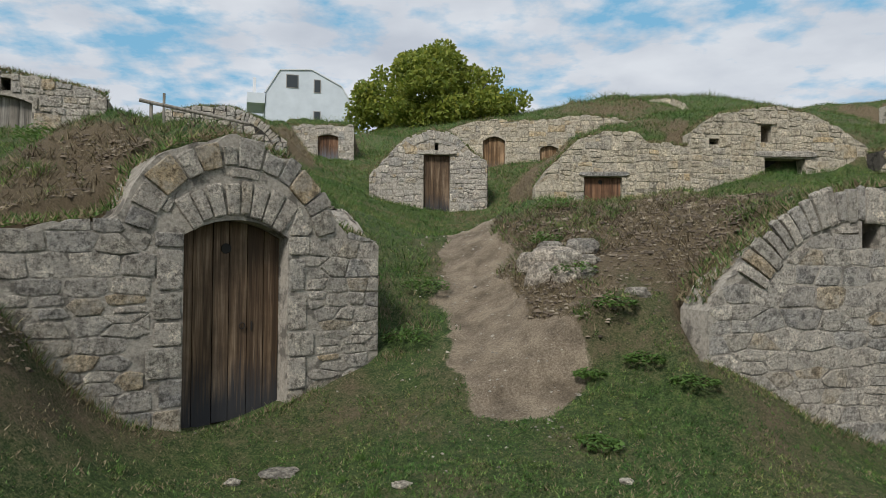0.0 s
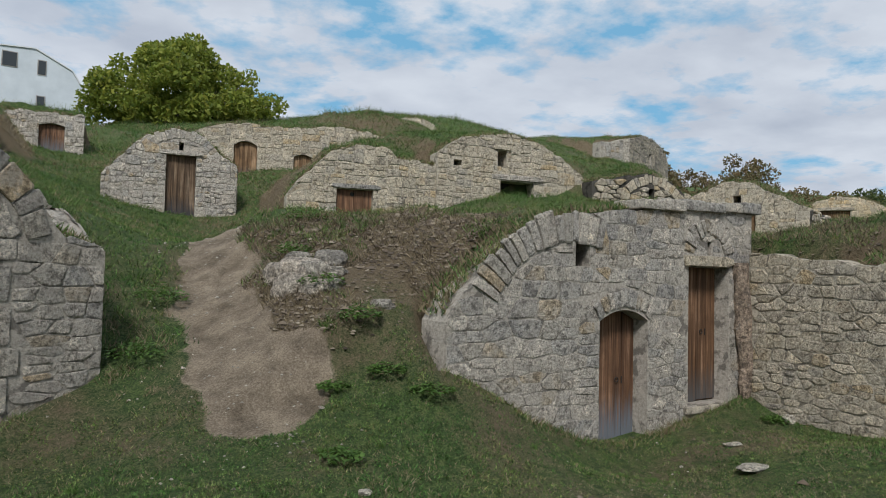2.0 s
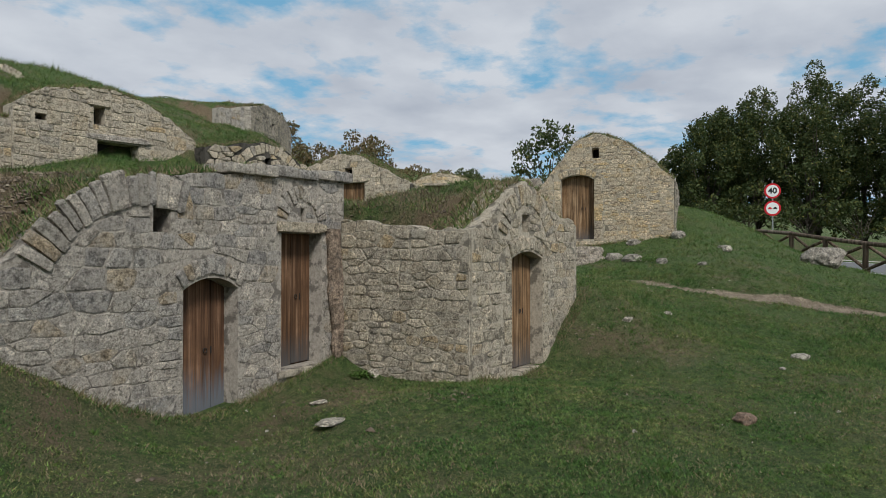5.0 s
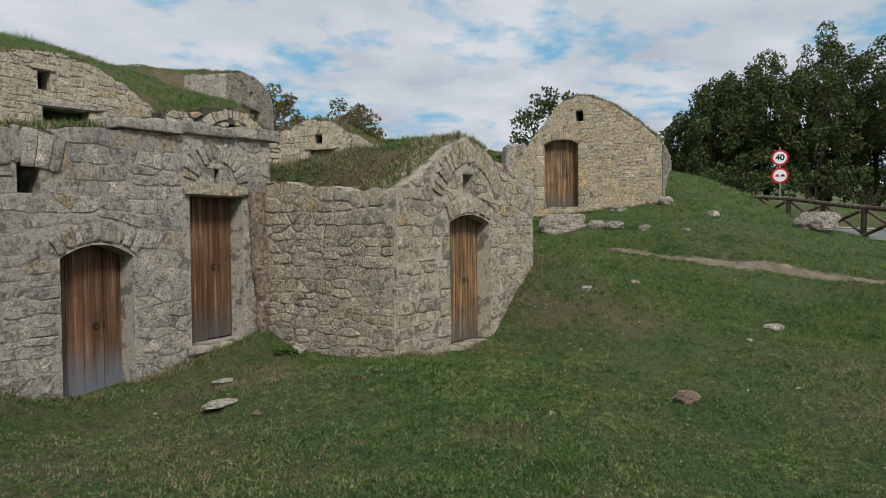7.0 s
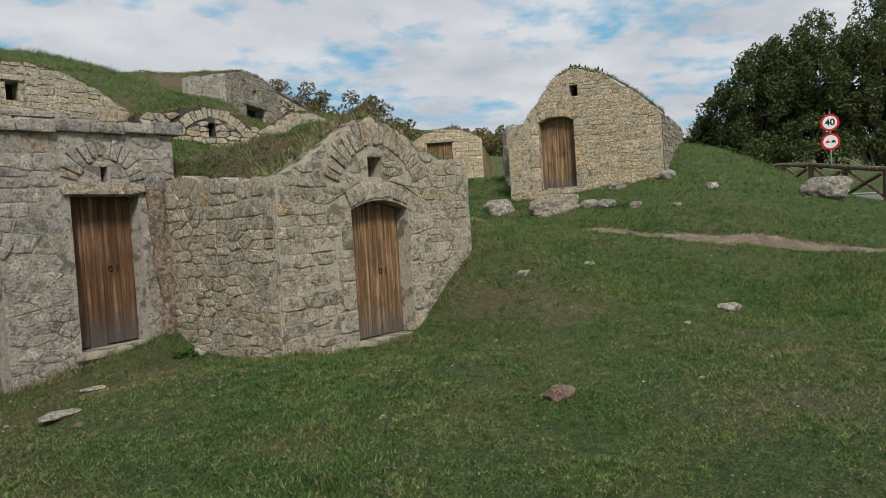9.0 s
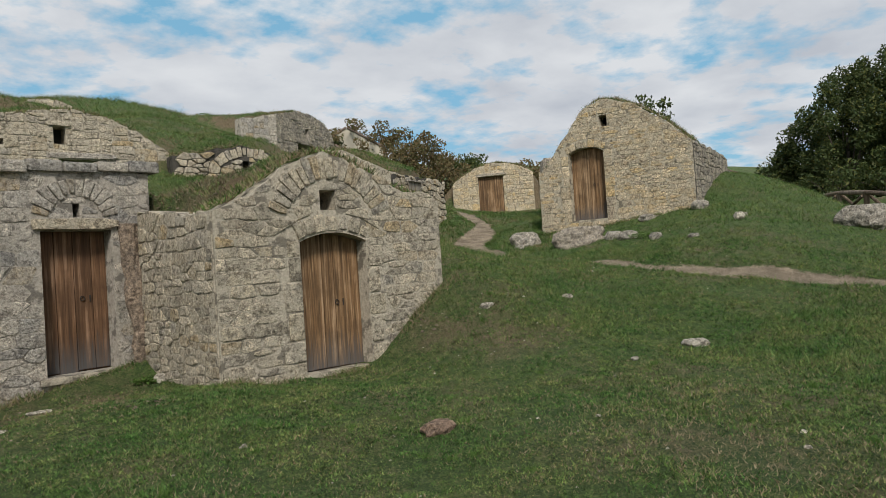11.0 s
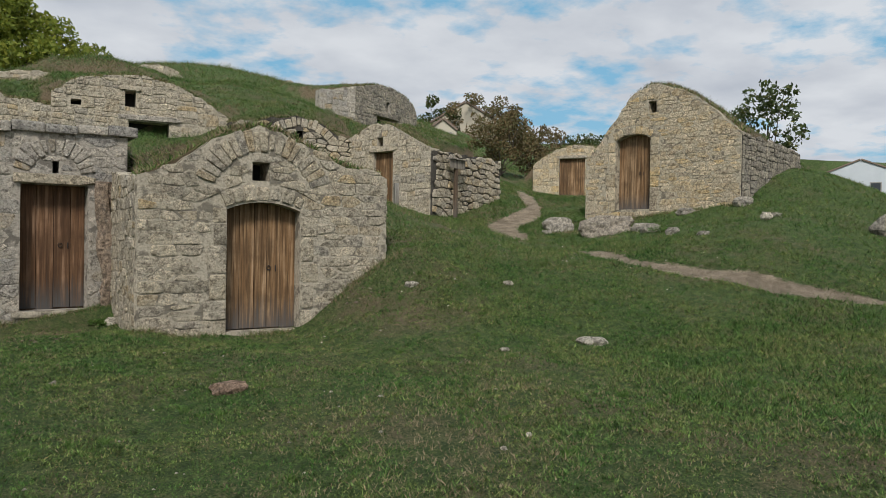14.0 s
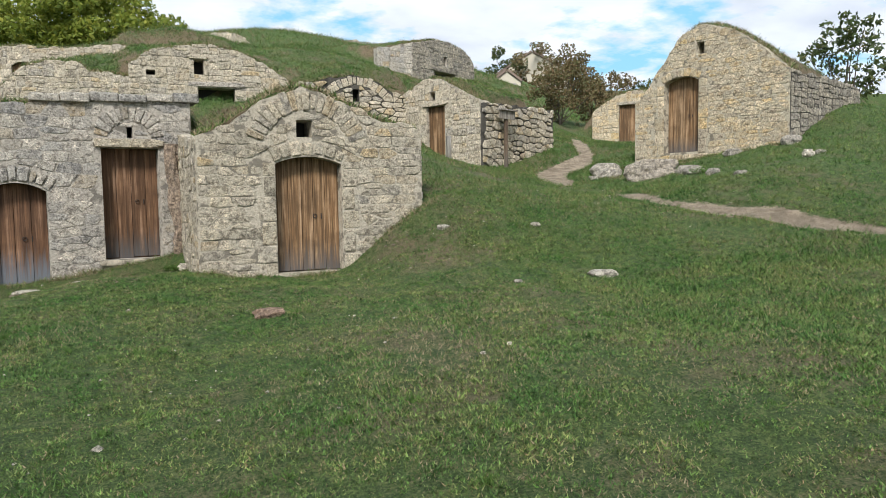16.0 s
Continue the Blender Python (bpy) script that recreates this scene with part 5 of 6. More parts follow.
# ---- rocks ----
def rock(name, label, x, y, size, seed, material=ROCK, sink=0.25, turn=0, category="rock", group=""):
    bm = bmesh.new()
    bmesh.ops.create_icosphere(bm, subdivisions=4 if max(size) > 0.6 else 3, radius=0.5)
    off = Vector((seed * 7.3, seed * 3.1, seed))
    for v in bm.verts:
        d = v.co.normalized()
        k = 1 + 0.34 * noise.noise(d * 1.3 + off) + 0.16 * noise.noise(d * 3.1 + off) + 0.07 * noise.noise(d * 8 + off)
        flat = d * 0.5 * k
        flat = Vector((flat.x, flat.y, min(flat.z, 0.42)))
        v.co = Vector((flat.x * size[0], flat.y * size[1], flat.z * size[2]))
    ob = part(name, bm, material, None)
    ob.matrix_world = pose(x, y, float(surface(np.array([x]), np.array([y]))[0]) + size[2] * (0.5 - sink), 0, 0, turn)
    return tagged(ob, label, category, group)


CRAG = stone_mat("pale_crumbling_rock", [(0.30, 0.275, 0.235), (0.37, 0.34, 0.295)], 0.4)
RED_ROCK = stone_mat("reddish_rock", [(0.25, 0.18, 0.135), (0.30, 0.225, 0.17)], 0.3)
WHITE_ROCK = stone_mat("whitish_stone", [(0.37, 0.355, 0.31), (0.44, 0.42, 0.365)], 0.2)
rock("boulder", "large grey lichen-spotted boulder on the grassy rise", 18.25, 2.45, (0.86, 0.6, 0.64), 3, turn=-70, sink=0.32)
rock("boulder", "low flat lichen-covered rock before the gabled cellar", 16.75, 7.75, (1.15, 0.7, 0.75), 5, CRAG, sink=0.42, turn=-50)
rock("boulder", "pale rock beside the trail below the gabled cellar", 16.7, 9.3, (0.8, 0.6, 0.7), 6, sink=0.45, turn=-40)
for i, (x, y, w) in enumerate([(1.5, 8.3, .36), (1.45, 8.7, .3), (1.6, 7.95, .22), (1.75, 8.5, .34), (1.9, 7.35, .2), (1.7, 8.15, .2)]):
    rock("boulder", "pale crumbling rock breaking out of the bank", x, y, (w, w * 1.1, w * 0.85), 8 + 3 * i, ROCK, 0.5, 20 + 50 * i, group="rocks in the bank")
for i, (x, y, w) in enumerate([(1.3, 8.3, 0.45), (1.28, 8.6, 0.4), (1.45, 8.0, 0.36), (1.45, 8.45, 0.5)]):
    rock("boulder", "pale crumbling outcrop in the earth bank by the trail", x, y, (w, w * 1.2, w), 51 + 2 * i, CRAG, 0.68, 35 * i, group="rocks in the bank")
rock("boulder", "tall pale rock standing beside the gabled cellar", 20.0, 10.75, (1.1, 1.0, 2.7), 55, CRAG, 0.32, 30)
rock("stone", "flat whitish stone lying on the lawn", 10.89, 2.12, (0.36, 0.2, 0.13), 14, WHITE_ROCK, 0.3, -20)
rock("stone", "reddish flat rock half sunk in the lawn", 7.05, 2.19, (0.34, 0.2, 0.13), 15, RED_ROCK, 0.35, 10)
rock("stone", "pale flat slab lying in the grass", 4.83, 5.5, (0.36, 0.2, 0.06), 16, WHITE_ROCK, 0.3, -8)
rock("stone", "small pale slab in the grass by the doors", 5.4, 6.2, (0.22, 0.15, 0.06), 17, WHITE_ROCK, 0.3)
rock("stone", "round whitish stone on the grassy rise", 17.35, 4.37, (0.22, 0.2, 0.2), 18, WHITE_ROCK, 0.2)
rock("stone", "grey slab lying flat in the grass", -1.3, 6.45, (0.34, 0.22, 0.05), 19, ROCK, 0.3, 20)
rock("stone", "small pale stone in the grass", -0.47, 5.58, (0.13, 0.07, 0.05), 20, WHITE_ROCK, 0.3)
rock("stone", "small pale stone in the grass", 1.0, 5.5, (0.1, 0.07, 0.05), 21, WHITE_ROCK, 0.3)
rock("stone", "small pale stone in the grass", -1.62, 6.3, (0.11, 0.07, 0.06), 22, WHITE_ROCK, 0.3)
rock("stone", "pale stone at the corner of a cellar wall", 6.72, 6.5, (0.16, 0.14, 0.13), 23, WHITE_ROCK, 0.2)
rock("stone", "flat sandstone block on the lawn", 14.0, -1.35, (0.55, 0.4, 0.2), 24, WHITE_ROCK, 0.25, 15)
rock("stone", "rounded sandstone block on the lawn", 14.35, -1.75, (0.45, 0.4, 0.34), 25, WHITE_ROCK, 0.2, 40)
for i, (x, y, s) in enumerate([(15.9, 4.6, .25), (16.3, 5.6, .35), (16.6, 6.4, .5), (17.0, 7.0, .45), (18.3, 6.9, .4), (18.9, 5.9, .5), (16.0, 8.9, .3), (18.0, 4.6, .25), (11.24, 4.08, .14), (9.87, 4.28, .16), (9.77, 2.2, .1), (8.4, .13, .055), (8.1, 0, .05), (8.0, 1.45, .05)]):
    rock("stone", "pale weathered stone showing through the turf", x, y, (s, s * 0.75, s * 0.6), 40 + i, ROCK if s > 0.2 else WHITE_ROCK, 0.4, i * 37)


def pebbles():
    rs = np.random.RandomState(4)
    n = 1500
    x, y = rs.uniform(-4, 18, n), rs.uniform(-4, 8, n)
    keep = (noise2(x, y, 0.5, 12) > 0.35) | (bare_at(x, y) > 0.3)
    x, y = x[keep], y[keep]
    x2, y2 = 0.8 + rs.normal(0, 0.4, 400), rs.uniform(6, 13.5, 400)
    x, y = np.r_[x, x2], np.r_[y, y2]
    z = surface(x, y)
    n = len(x)
    r = rs.uniform(0.006, 0.017, n) * np.where(rs.rand(n) < 0.06, 2.0, 1)
    base = np.array([(1, 0, 0), (-.5, .87, 0), (-.5, -.87, 0), (.3, .2, .8), (-.4, .1, .7)])
    tri = np.array([(0, 1, 3), (1, 4, 3), (1, 2, 4), (2, 0, 3), (2, 3, 4)])
    a = rs.uniform(0, math.tau, n)
    c, s = np.cos(a)[:, None], np.sin(a)[:, None]
    v = np.stack([(base[:, 0] * c - base[:, 1] * s) * r[:, None] * 1.3 + x[:, None], (base[:, 0] * s + base[:, 1] * c) * r[:, None] + y[:, None], base[:, 2] * r[:, None] + z[:, None]], -1)
    f = (np.arange(n)[:, None, None] * 5 + tri).reshape(-1, 3)
    ob = new("pebbles", tri_cloud("pebbles", v.reshape(-1, 3), f, WHITE_ROCK))
    tagged(ob, "small pale stones scattered over turf and trail", "pebbles", kind="stuff")


pebbles()


def clods():
    """Crumbs of dry earth and root on the steep banks."""
    soil, nt, b = mat("crumbly_soil", (0.15, 0.11, 0.075))
    g = nt.nodes.new("ShaderNodeNewGeometry")
    nt.links.new(ramp(nt, g.outputs["Random Per Island"], [(0, (0.045, 0.034, 0.024)), (0.5, (0.13, 0.10, 0.07)), (0.85, (0.19, 0.15, 0.105)), (1, (0.28, 0.235, 0.17))]), b.inputs["Base Color"])
    rs = np.random.RandomState(14)
    n = 110000
    x, y = rs.uniform(-5, 10, n), rs.uniform(4.5, 12, n)
    keep = (dry_at(x, y) + 0.35 * noise2(x, y, 1.5, 17) > 0.35 + 0.25 * rs.rand(n)) & (bare_at(x, y) < 0.5)
    x, y = x[keep], y[keep]
    keep = ~in_wall(x, y)
    x, y = x[keep], y[keep]
    n = len(x)
    z, r = surface(x, y), rs.uniform(0.008, 0.036, n) * np.where(rs.rand(n) < 0.05, 1.9, 1)
    base = np.array([(1, 0, 0), (-.5, .87, 0), (-.5, -.87, 0), (.3, .2, .8), (-.4, .1, .7)])
    tri = np.array([(0, 1, 3), (1, 4, 3), (1, 2, 4), (2, 0, 3), (2, 3, 4)])
    a = rs.uniform(0, math.tau, n)
    c, s = np.cos(a)[:, None], np.sin(a)[:, None]
    v = np.stack([(base[:, 0] * c - base[:, 1] * s) * r[:, None] + x[:, None], (base[:, 0] * s + base[:, 1] * c) * r[:, None] + y[:, None], base[:, 2] * 0.6 * r[:, None] + z[:, None]], -1)
    f = (np.arange(n)[:, None, None] * 5 + tri).reshape(-1, 3)
    tagged(new("earth_clods", tri_cloud("earth_clods", v.reshape(-1, 3), f, soil)), "crumbly brown soil on the cellar banks", "soil", kind="stuff")


# ---- plants ----
def in_wall(x, y):
    """Where a cellar's facade stands."""
    hit = np.zeros(np.shape(x), bool)
    for cx, cy, th, s0, s1, pts, _ in CELLARS:
        dx, dy = x - cx, y - cy
        s, d = dx * math.cos(th) + dy * math.sin(th), -dx * math.sin(th) + dy * math.cos(th)
        hit |= (s > s0 - 0.1) & (s < s1 + 0.1) & (d > -0.03) & (d < 0.58)
    return hit


clods()


def blades(x, y, z, h, lean, width, rs):
    n = len(x)
    a, b = rs.uniform(0, math.tau, n), rs.uniform(0, math.tau, n)
    wx, wy = np.cos(a) * width, np.sin(a) * width
    lx, ly = np.cos(b) * lean * h, np.sin(b) * lean * h
    v = np.stack([np.stack([x - wx, y - wy, z], -1), np.stack([x + wx, y + wy, z], -1), np.stack([x + lx, y + ly, z + h], -1)], 1)
    return v.reshape(-1, 3)


def meadow(name, label, material, count, area, tall, seed, want, tuft=4):
    rs = np.random.RandomState(seed)
    x0, x1, y0, y1 = area
    x, y = rs.uniform(x0, x1, count), rs.uniform(y0, y1, count)
    ok = want(x, y, rs.rand(count)) & ~in_wall(x, y) & (bare_at(x, y) < 0.35 + 0.3 * rs.rand(count))
    x, y = x[ok], y[ok]
    x = np.repeat(x, tuft) + rs.normal(0, 0.022, len(x) * tuft)
    y = np.repeat(y, tuft) + rs.normal(0, 0.022, len(y) * tuft)
    z = surface(x, y) - 0.006
    rich = noise2(x, y, 0.8, 21) * 0.7 + noise2(x, y, 2.5, 22) * 0.6
    h = rs.uniform(*tall, len(x)) * (0.4 + rich)
    v = blades(x, y, z, h, rs.uniform(0.3, 1.5, len(x)), rs.uniform(0.003, 0.0065, len(x)) * (1 + 0.02 * np.hypot(x - 3, y + 1)), rs)
    ob = new(name, tri_cloud(name, v, np.arange(len(v)).reshape(-1, 3), material))
    return tagged(ob, label, "grass", kind="stuff")


def raised(x, y):
    """On a mound, or on the hill behind the first row of cellars."""
    return (mounded(x, y) - base_ground(x, y) > 0.12) | (y > 8.2)


def dryness(x, y):
    return dry_at(x, y) + noise2(x, y, 0.9, 30) * 0.5 + noise2(x, y, 3, 31) * 0.25


meadow("grass", "short green turf of the lawn", BLADE, 440000, (-5, 16, -5, 7.4), (0.010, 0.032), 1, lambda x, y, r: (dryness(x, y) < 0.3 + 0.45 * r) & (((r * 7919) % 1) < np.exp(-((x - 6) / 9.5) ** 4 - ((y - 1.5) / 6.5) ** 4)))
meadow("grass", "green turf on the slopes and cellar roofs", BLADE, 110000, (-7, 22, 5, 24), (0.03, 0.09), 2, lambda x, y, r: (dryness(x, y) < 0.28 + 0.5 * r) & raised(x, y))
meadow("grass", "green turf of the far rise", BLADE, 45000, (10, 26, -3, 16), (0.03, 0.09), 3, lambda x, y, r: dryness(x, y) < 0.3 + 0.5 * r)
meadow("dry_grass", "dry straw-coloured grass among the turf", STRAW, 120000, (-8, 19, -7, 8), (0.010, 0.03), 4, lambda x, y, r: (dryness(x, y) > 0.1 + 0.45 * r) & (((r * 7919) % 1) < np.exp(-((x - 5.5) / 10) ** 4 - ((y - 2.5) / 6) ** 4)))
meadow("dry_grass", "dry brown grass on the earth banks", STRAW, 60000, (-6, 22, 5.5, 24), (0.03, 0.09), 5, lambda x, y, r: (dryness(x, y) > 0.3 + 0.4 * r) & raised(x, y))


meadow("dry_grass", "withered tufts clinging to the earth banks", BROWN, 9000, (-5, 9, 5, 12), (0.03, 0.09), 6, lambda x, y, r: (dryness(x, y) > 0.4 + 0.3 * r) & raised(x, y), 9)
meadow("grass", "green tufts sprouting on the earth banks", BLADE, 11000, (-5, 9, 5, 12), (0.03, 0.1), 7, lambda x, y, r: raised(x, y) & (dryness(x, y) > 0.35) & (noise2(x, y, 1.6, 55) > 0.55), 9)


meadow("grass", "rough green grass of the upper hill", BLADE, 38000, (-10, 32, 23, 46), (0.08, 0.22), 17, lambda x, y, r: dryness(x, y) < 0.4 + 0.4 * r)
meadow("dry_grass", "rough dry grass of the upper hill", STRAW, 22000, (-10, 32, 20, 46), (0.06, 0.2), 18, lambda x, y, r: dryness(x, y) > 0.25 + 0.4 * r)

meadow("grass", "darker tussocks dotted over the lawn", WEED, 420, (-4, 14, -4, 6.5), (0.025, 0.055), 23, lambda x, y, r: dryness(x, y) < 0.5, 40)


def turf_lips():
    """Ragged turf that hangs over the heads of the walls."""
    rs = np.random.RandomState(9)
    out = {0: [], 1: []}
    for cx, cy, th, s0, s1, pts, _ in CELLARS:
        n = int((s1 - s0) * 900)
        s, d = rs.uniform(s0, s1, n), rs.uniform(0.0, 0.6, n) ** 1.3
        xs, zs = zip(*pts)
        ragged = noise2(s, s * 0 + cx, 2.2, 33)
        d = d + 0.18 * ragged
        z = np.interp(s, xs, zs) + 0.01 + 0.02 * rs.rand(n)
        x, y = cx + s * math.cos(th) - d * math.sin(th), cy + s * math.sin(th) + d * math.cos(th)
        v = blades(x, y, z, rs.uniform(0.03, 0.10, n), rs.uniform(0.3, 1.6, n), rs.uniform(0.006, 0.012, n), rs)
        green = rs.rand(n) < 0.35 + 0.3 * ragged
        v = v.reshape(-1, 3, 3)
        out[0].append(v[green]); out[1].append(v[~green])
    for k, name, m, label in ((0, "grass", BLADE, "green grass on the heads of the walls"), (1, "dry_grass", STRAW, "dry turf fringe on the heads of the walls")):
        v = np.concatenate(out[k]).reshape(-1, 3)
        tagged(new(name, tri_cloud(name, v, np.arange(len(v)).reshape(-1, 3), m)), label, "grass", kind="stuff")


turf_lips()


def wall_feet():
    """Uncut grass along the foot of the nearest walls."""
    rs = np.random.RandomState(19)
    out = {0: [], 1: []}
    for cx, cy, th, s0, s1, pts, _ in CELLARS[:4]:
        n = int((s1 - s0) * 700)
        s, d = rs.uniform(s0 - 0.1, s1 + 0.25, n), -0.04 - 0.16 * rs.rand(n) ** 1.5
        x, y = cx + s * math.cos(th) - d * math.sin(th), cy + s * math.sin(th) + d * math.cos(th)
        keep = noise2(s, s * 0 + cx, 2.0, 35) > 0.35
        x, y = x[keep], y[keep]
        n = len(x)
        patch = noise2(x, y, 1.7, 36)
        v = blades(x, y, surface(x, y) - 0.005, rs.uniform(0.02, 0.09, n) * (0.5 + patch), rs.uniform(0.3, 1.4, n), rs.uniform(0.003, 0.006, n), rs).reshape(-1, 3, 3)
        green = rs.rand(n) < 0.75 - 0.5 * patch
        out[0].append(v[green]); out[1].append(v[~green])
    for k, name, m, label in ((0, "grass", BLADE, "uncut green grass along the foot of the walls"), (1, "dry_grass", STRAW, "dry stalks along the foot of the walls")):
        v = np.concatenate(out[k]).reshape(-1, 3)
        tagged(new(name, tri_cloud(name, v, np.arange(len(v)).reshape(-1, 3), m)), label, "grass", kind="stuff")


wall_feet()


def leaf_cloud(centers, radii, per, leaf, rs, squash=0.8):
    """Small folded leaf pairs spread through clumps."""
    out = []
    for c, r in zip(centers, radii):
        n = int(per * (r ** 2))
        p = rs.normal(0, 1, (n, 3))
        p /= np.linalg.norm(p, axis=1)[:, None]
        p = p * (r * rs.uniform(0.35, 1.0, n) ** 0.5)[:, None]
        p[:, 2] *= squash
        p += c
        a = rs.normal(0, 1, (n, 3)); a /= np.linalg.norm(a, axis=1)[:, None]
        b = np.cross(a, rs.normal(0, 1, (n, 3))); b /= np.linalg.norm(b, axis=1)[:, None] + 1e-9
        sz = leaf * rs.uniform(0.6, 1.4, n)[:, None]
        out.append(np.stack([p - a * sz, p + b * sz * 0.5, p + a * sz, p - b * sz * 0.5], 1))
    return np.concatenate(out).reshape(-1, 3)


def tree(name, label, x, y, z0, height, spread, crown_low, clumps, material, seed, leaf=0.12, per=150, category="tree", trunk=0.16, squash=0.8, group="", airy=0.0, puff=(0.16, 0.30)):
    rs = np.random.RandomState(seed)
    random.seed(seed)
    e = new(name)
    e.matrix_world = pose(x, y, z0)
    tagged(e, label, category, group)
    mid = (crown_low + height) / 2
    half = (height - crown_low) / 2
    cs, rr = [], []
    while len(cs) < clumps:
        p = rs.uniform(-1, 1, 3)
        q = np.linalg.norm(p)
        if q > 1 or q < airy:
            continue
        wide = 1.0 if p[2] < 0.1 else 1 - 0.35 * p[2]
        cs.append((p[0] * spread * wide, p[1] * spread * wide, mid + p[2] * half))
        rr.append(rs.uniform(*puff) * spread)
    bm = pole_bm((0, 0, -0.5), (rs.uniform(-.2, .2), rs.uniform(-.2, .2), crown_low + half * 0.9), trunk, trunk * 0.4, 9, 0.06)
    part("trunk", bm, BARK, e)
    for c in cs[:: max(1, clumps // 14)]:
        st = (0, 0, crown_low * rs.uniform(0.5, 1.0))
        part("limb", pole_bm(st, c, trunk * 0.35, 0.015, 6, 0.12), BARK, e)
    v = leaf_cloud(np.array(cs), rr, per, leaf, rs, squash)
    f = np.arange(len(v)).reshape(-1, 4)
    cr = new("crown", tri_cloud("crown", v, f, material))
    cr.parent = e
    return e


def gz(x, y):
    return float(surface(np.array([x], float), np.array([y], float))[0])


tree("walnut_tree", "broad walnut tree with dense yellow-green foliage", 5.0, 46.6, gz(5, 46.6), 15.8 - gz(5, 46.6), 5.6, 8.6 - gz(5, 46.6), 300, LEAF_FIG, 5, leaf=0.15, per=260, trunk=0.3, puff=(0.05, 0.19))
WOODS = [(53, 16.4, 7.8, 2.2), (53, 14.6, 9.5, 2.6), (52, 12.5, 11.6, 3.0), (54, 9.5, 13.4, 3.4), (53, 6.0, 13.2, 3.4), (55, 3.0, 14.0, 3.6), (53, 0.0, 13.8, 3.6), (51, -3.5, 14.4, 3.6), (50, -7.5, 15, 3.8), (56, 12, 12.6, 3.6), (57, 6, 15, 3.8), (57, -1, 15.4, 4.0)]
for i, (x, y, top, sp) in enumerate(WOODS):
    g = gz(x, y)
    tree("roadside_tree", "tall dark green broadleaf tree beyond the road", x, y, g, top - g, sp, 0.5, 170, LEAF_DARK, 60 + i, leaf=0.1, per=520, puff=(0.05, 0.21), squash=1.25, trunk=0.2, group="trees beyond the road")
tree("small_tree", "slender dark tree with sparse foliage behind the gabled cellar", 40, 19.3, gz(40, 19.3), 10.2 - gz(40, 19.3), 2.5, 1.2, 100, LEAF_DARK, 90, leaf=0.12, per=200, trunk=0.1, airy=0.1, puff=(0.06, 0.2))
for i, (x, y, w, h, m) in enumerate([(38.6, 46.0, 2.4, 5.2, LEAF_RUST), (41.2, 44.4, 2.6, 4.6, LEAF_RUST), (44.0, 43.0, 2.6, 3.6, LEAF_RUST), (36.8, 47.4, 2.0, 4.4, LEAF_DARK), (47.5, 41, 2.6, 3.2, LEAF_DARK), (51, 38, 2.8, 3.4, LEAF_RUST), (40.5, 41, 1.8, 2.4, LEAF_RUST), (55, 34, 3, 3.4, LEAF_DARK), (49, 33, 2.4, 2.2, LEAF_RUST)]):
    tree("scrub_bush", "rust-brown autumn scrub bush on the slope" if m is LEAF_RUST else "dark green scrub bush on the slope", x, y, gz(x, y), h, w, 0.1, 34, m, 120 + i, leaf=0.12, per=260, category="bush", trunk=0.05, group="scrub bushes")
for i, (x, y, w, h, m) in enumerate([(23.3, 20.4, 1.35, 3.0, LEAF_RUST), (25.6, 21.1, 1.2, 1.9, LEAF_RUST)]):
    tree("scrub_bush", "dense brown autumn thicket above the trail", x, y, gz(x, y), h, w, 0.1, 60, m, 140 + i, leaf=0.06, per=900, category="bush", trunk=0.04, group="scrub bushes")
for i, (x, y, h, n) in enumerate([(49.5, 12.5, 2, 10), (49.5, 16, 2, 10), (50, 9.5, 2.2, 12), (50, 6.0, 2.2, 10), (50, 3.0, 2.2, 10), (49, 0, 2.2, 10), (48, -4, 2.2, 10)]):
    tree("hedge_bush", "low dark undergrowth at the foot of the trees", x, y, gz(x, y), h + 0.9, 2.6, 0.1, n + 8, LEAF_DARK, 150 + i, leaf=0.12, per=220, category="bush", trunk=0.05, group="undergrowth")


def weed(x, y, r, h, seed, label, material=WEED):
    """A low clump of broad leaves."""
    rs = np.random.RandomState(seed)
    n = int(80 + 420 * r)
    a, d = rs.uniform(0, math.tau, n), r * np.sqrt(rs.rand(n))
    px, py = d * np.cos(a), d * np.sin(a)
    pz = rs.uniform(0.1, 1, n) * h * (1 - 0.6 * d / r)
    L, wd = rs.uniform(0.02, 0.045, n), rs.uniform(0.008, 0.02, n)
    t = rs.uniform(0, math.tau, n)
    c, s = np.cos(t), np.sin(t)
    tip = rs.uniform(-0.02, 0.03, n)
    v = np.stack([np.stack([px - c * L, py - s * L, pz], -1), np.stack([px - s * wd, py + c * wd, pz + 0.012], -1), np.stack([px + c * L, py + s * L, pz + tip], -1), np.stack([px + s * wd, py - c * wd, pz + 0.012], -1)], 1).reshape(-1, 3)
    ob = new("weed_clump", tri_cloud("weed_clump", v, np.arange(len(v)).reshape(-1, 4), material))
    ob.matrix_world = pose(x, y, gz(x, y))
    tagged(ob, label, "weed", "weed clumps")


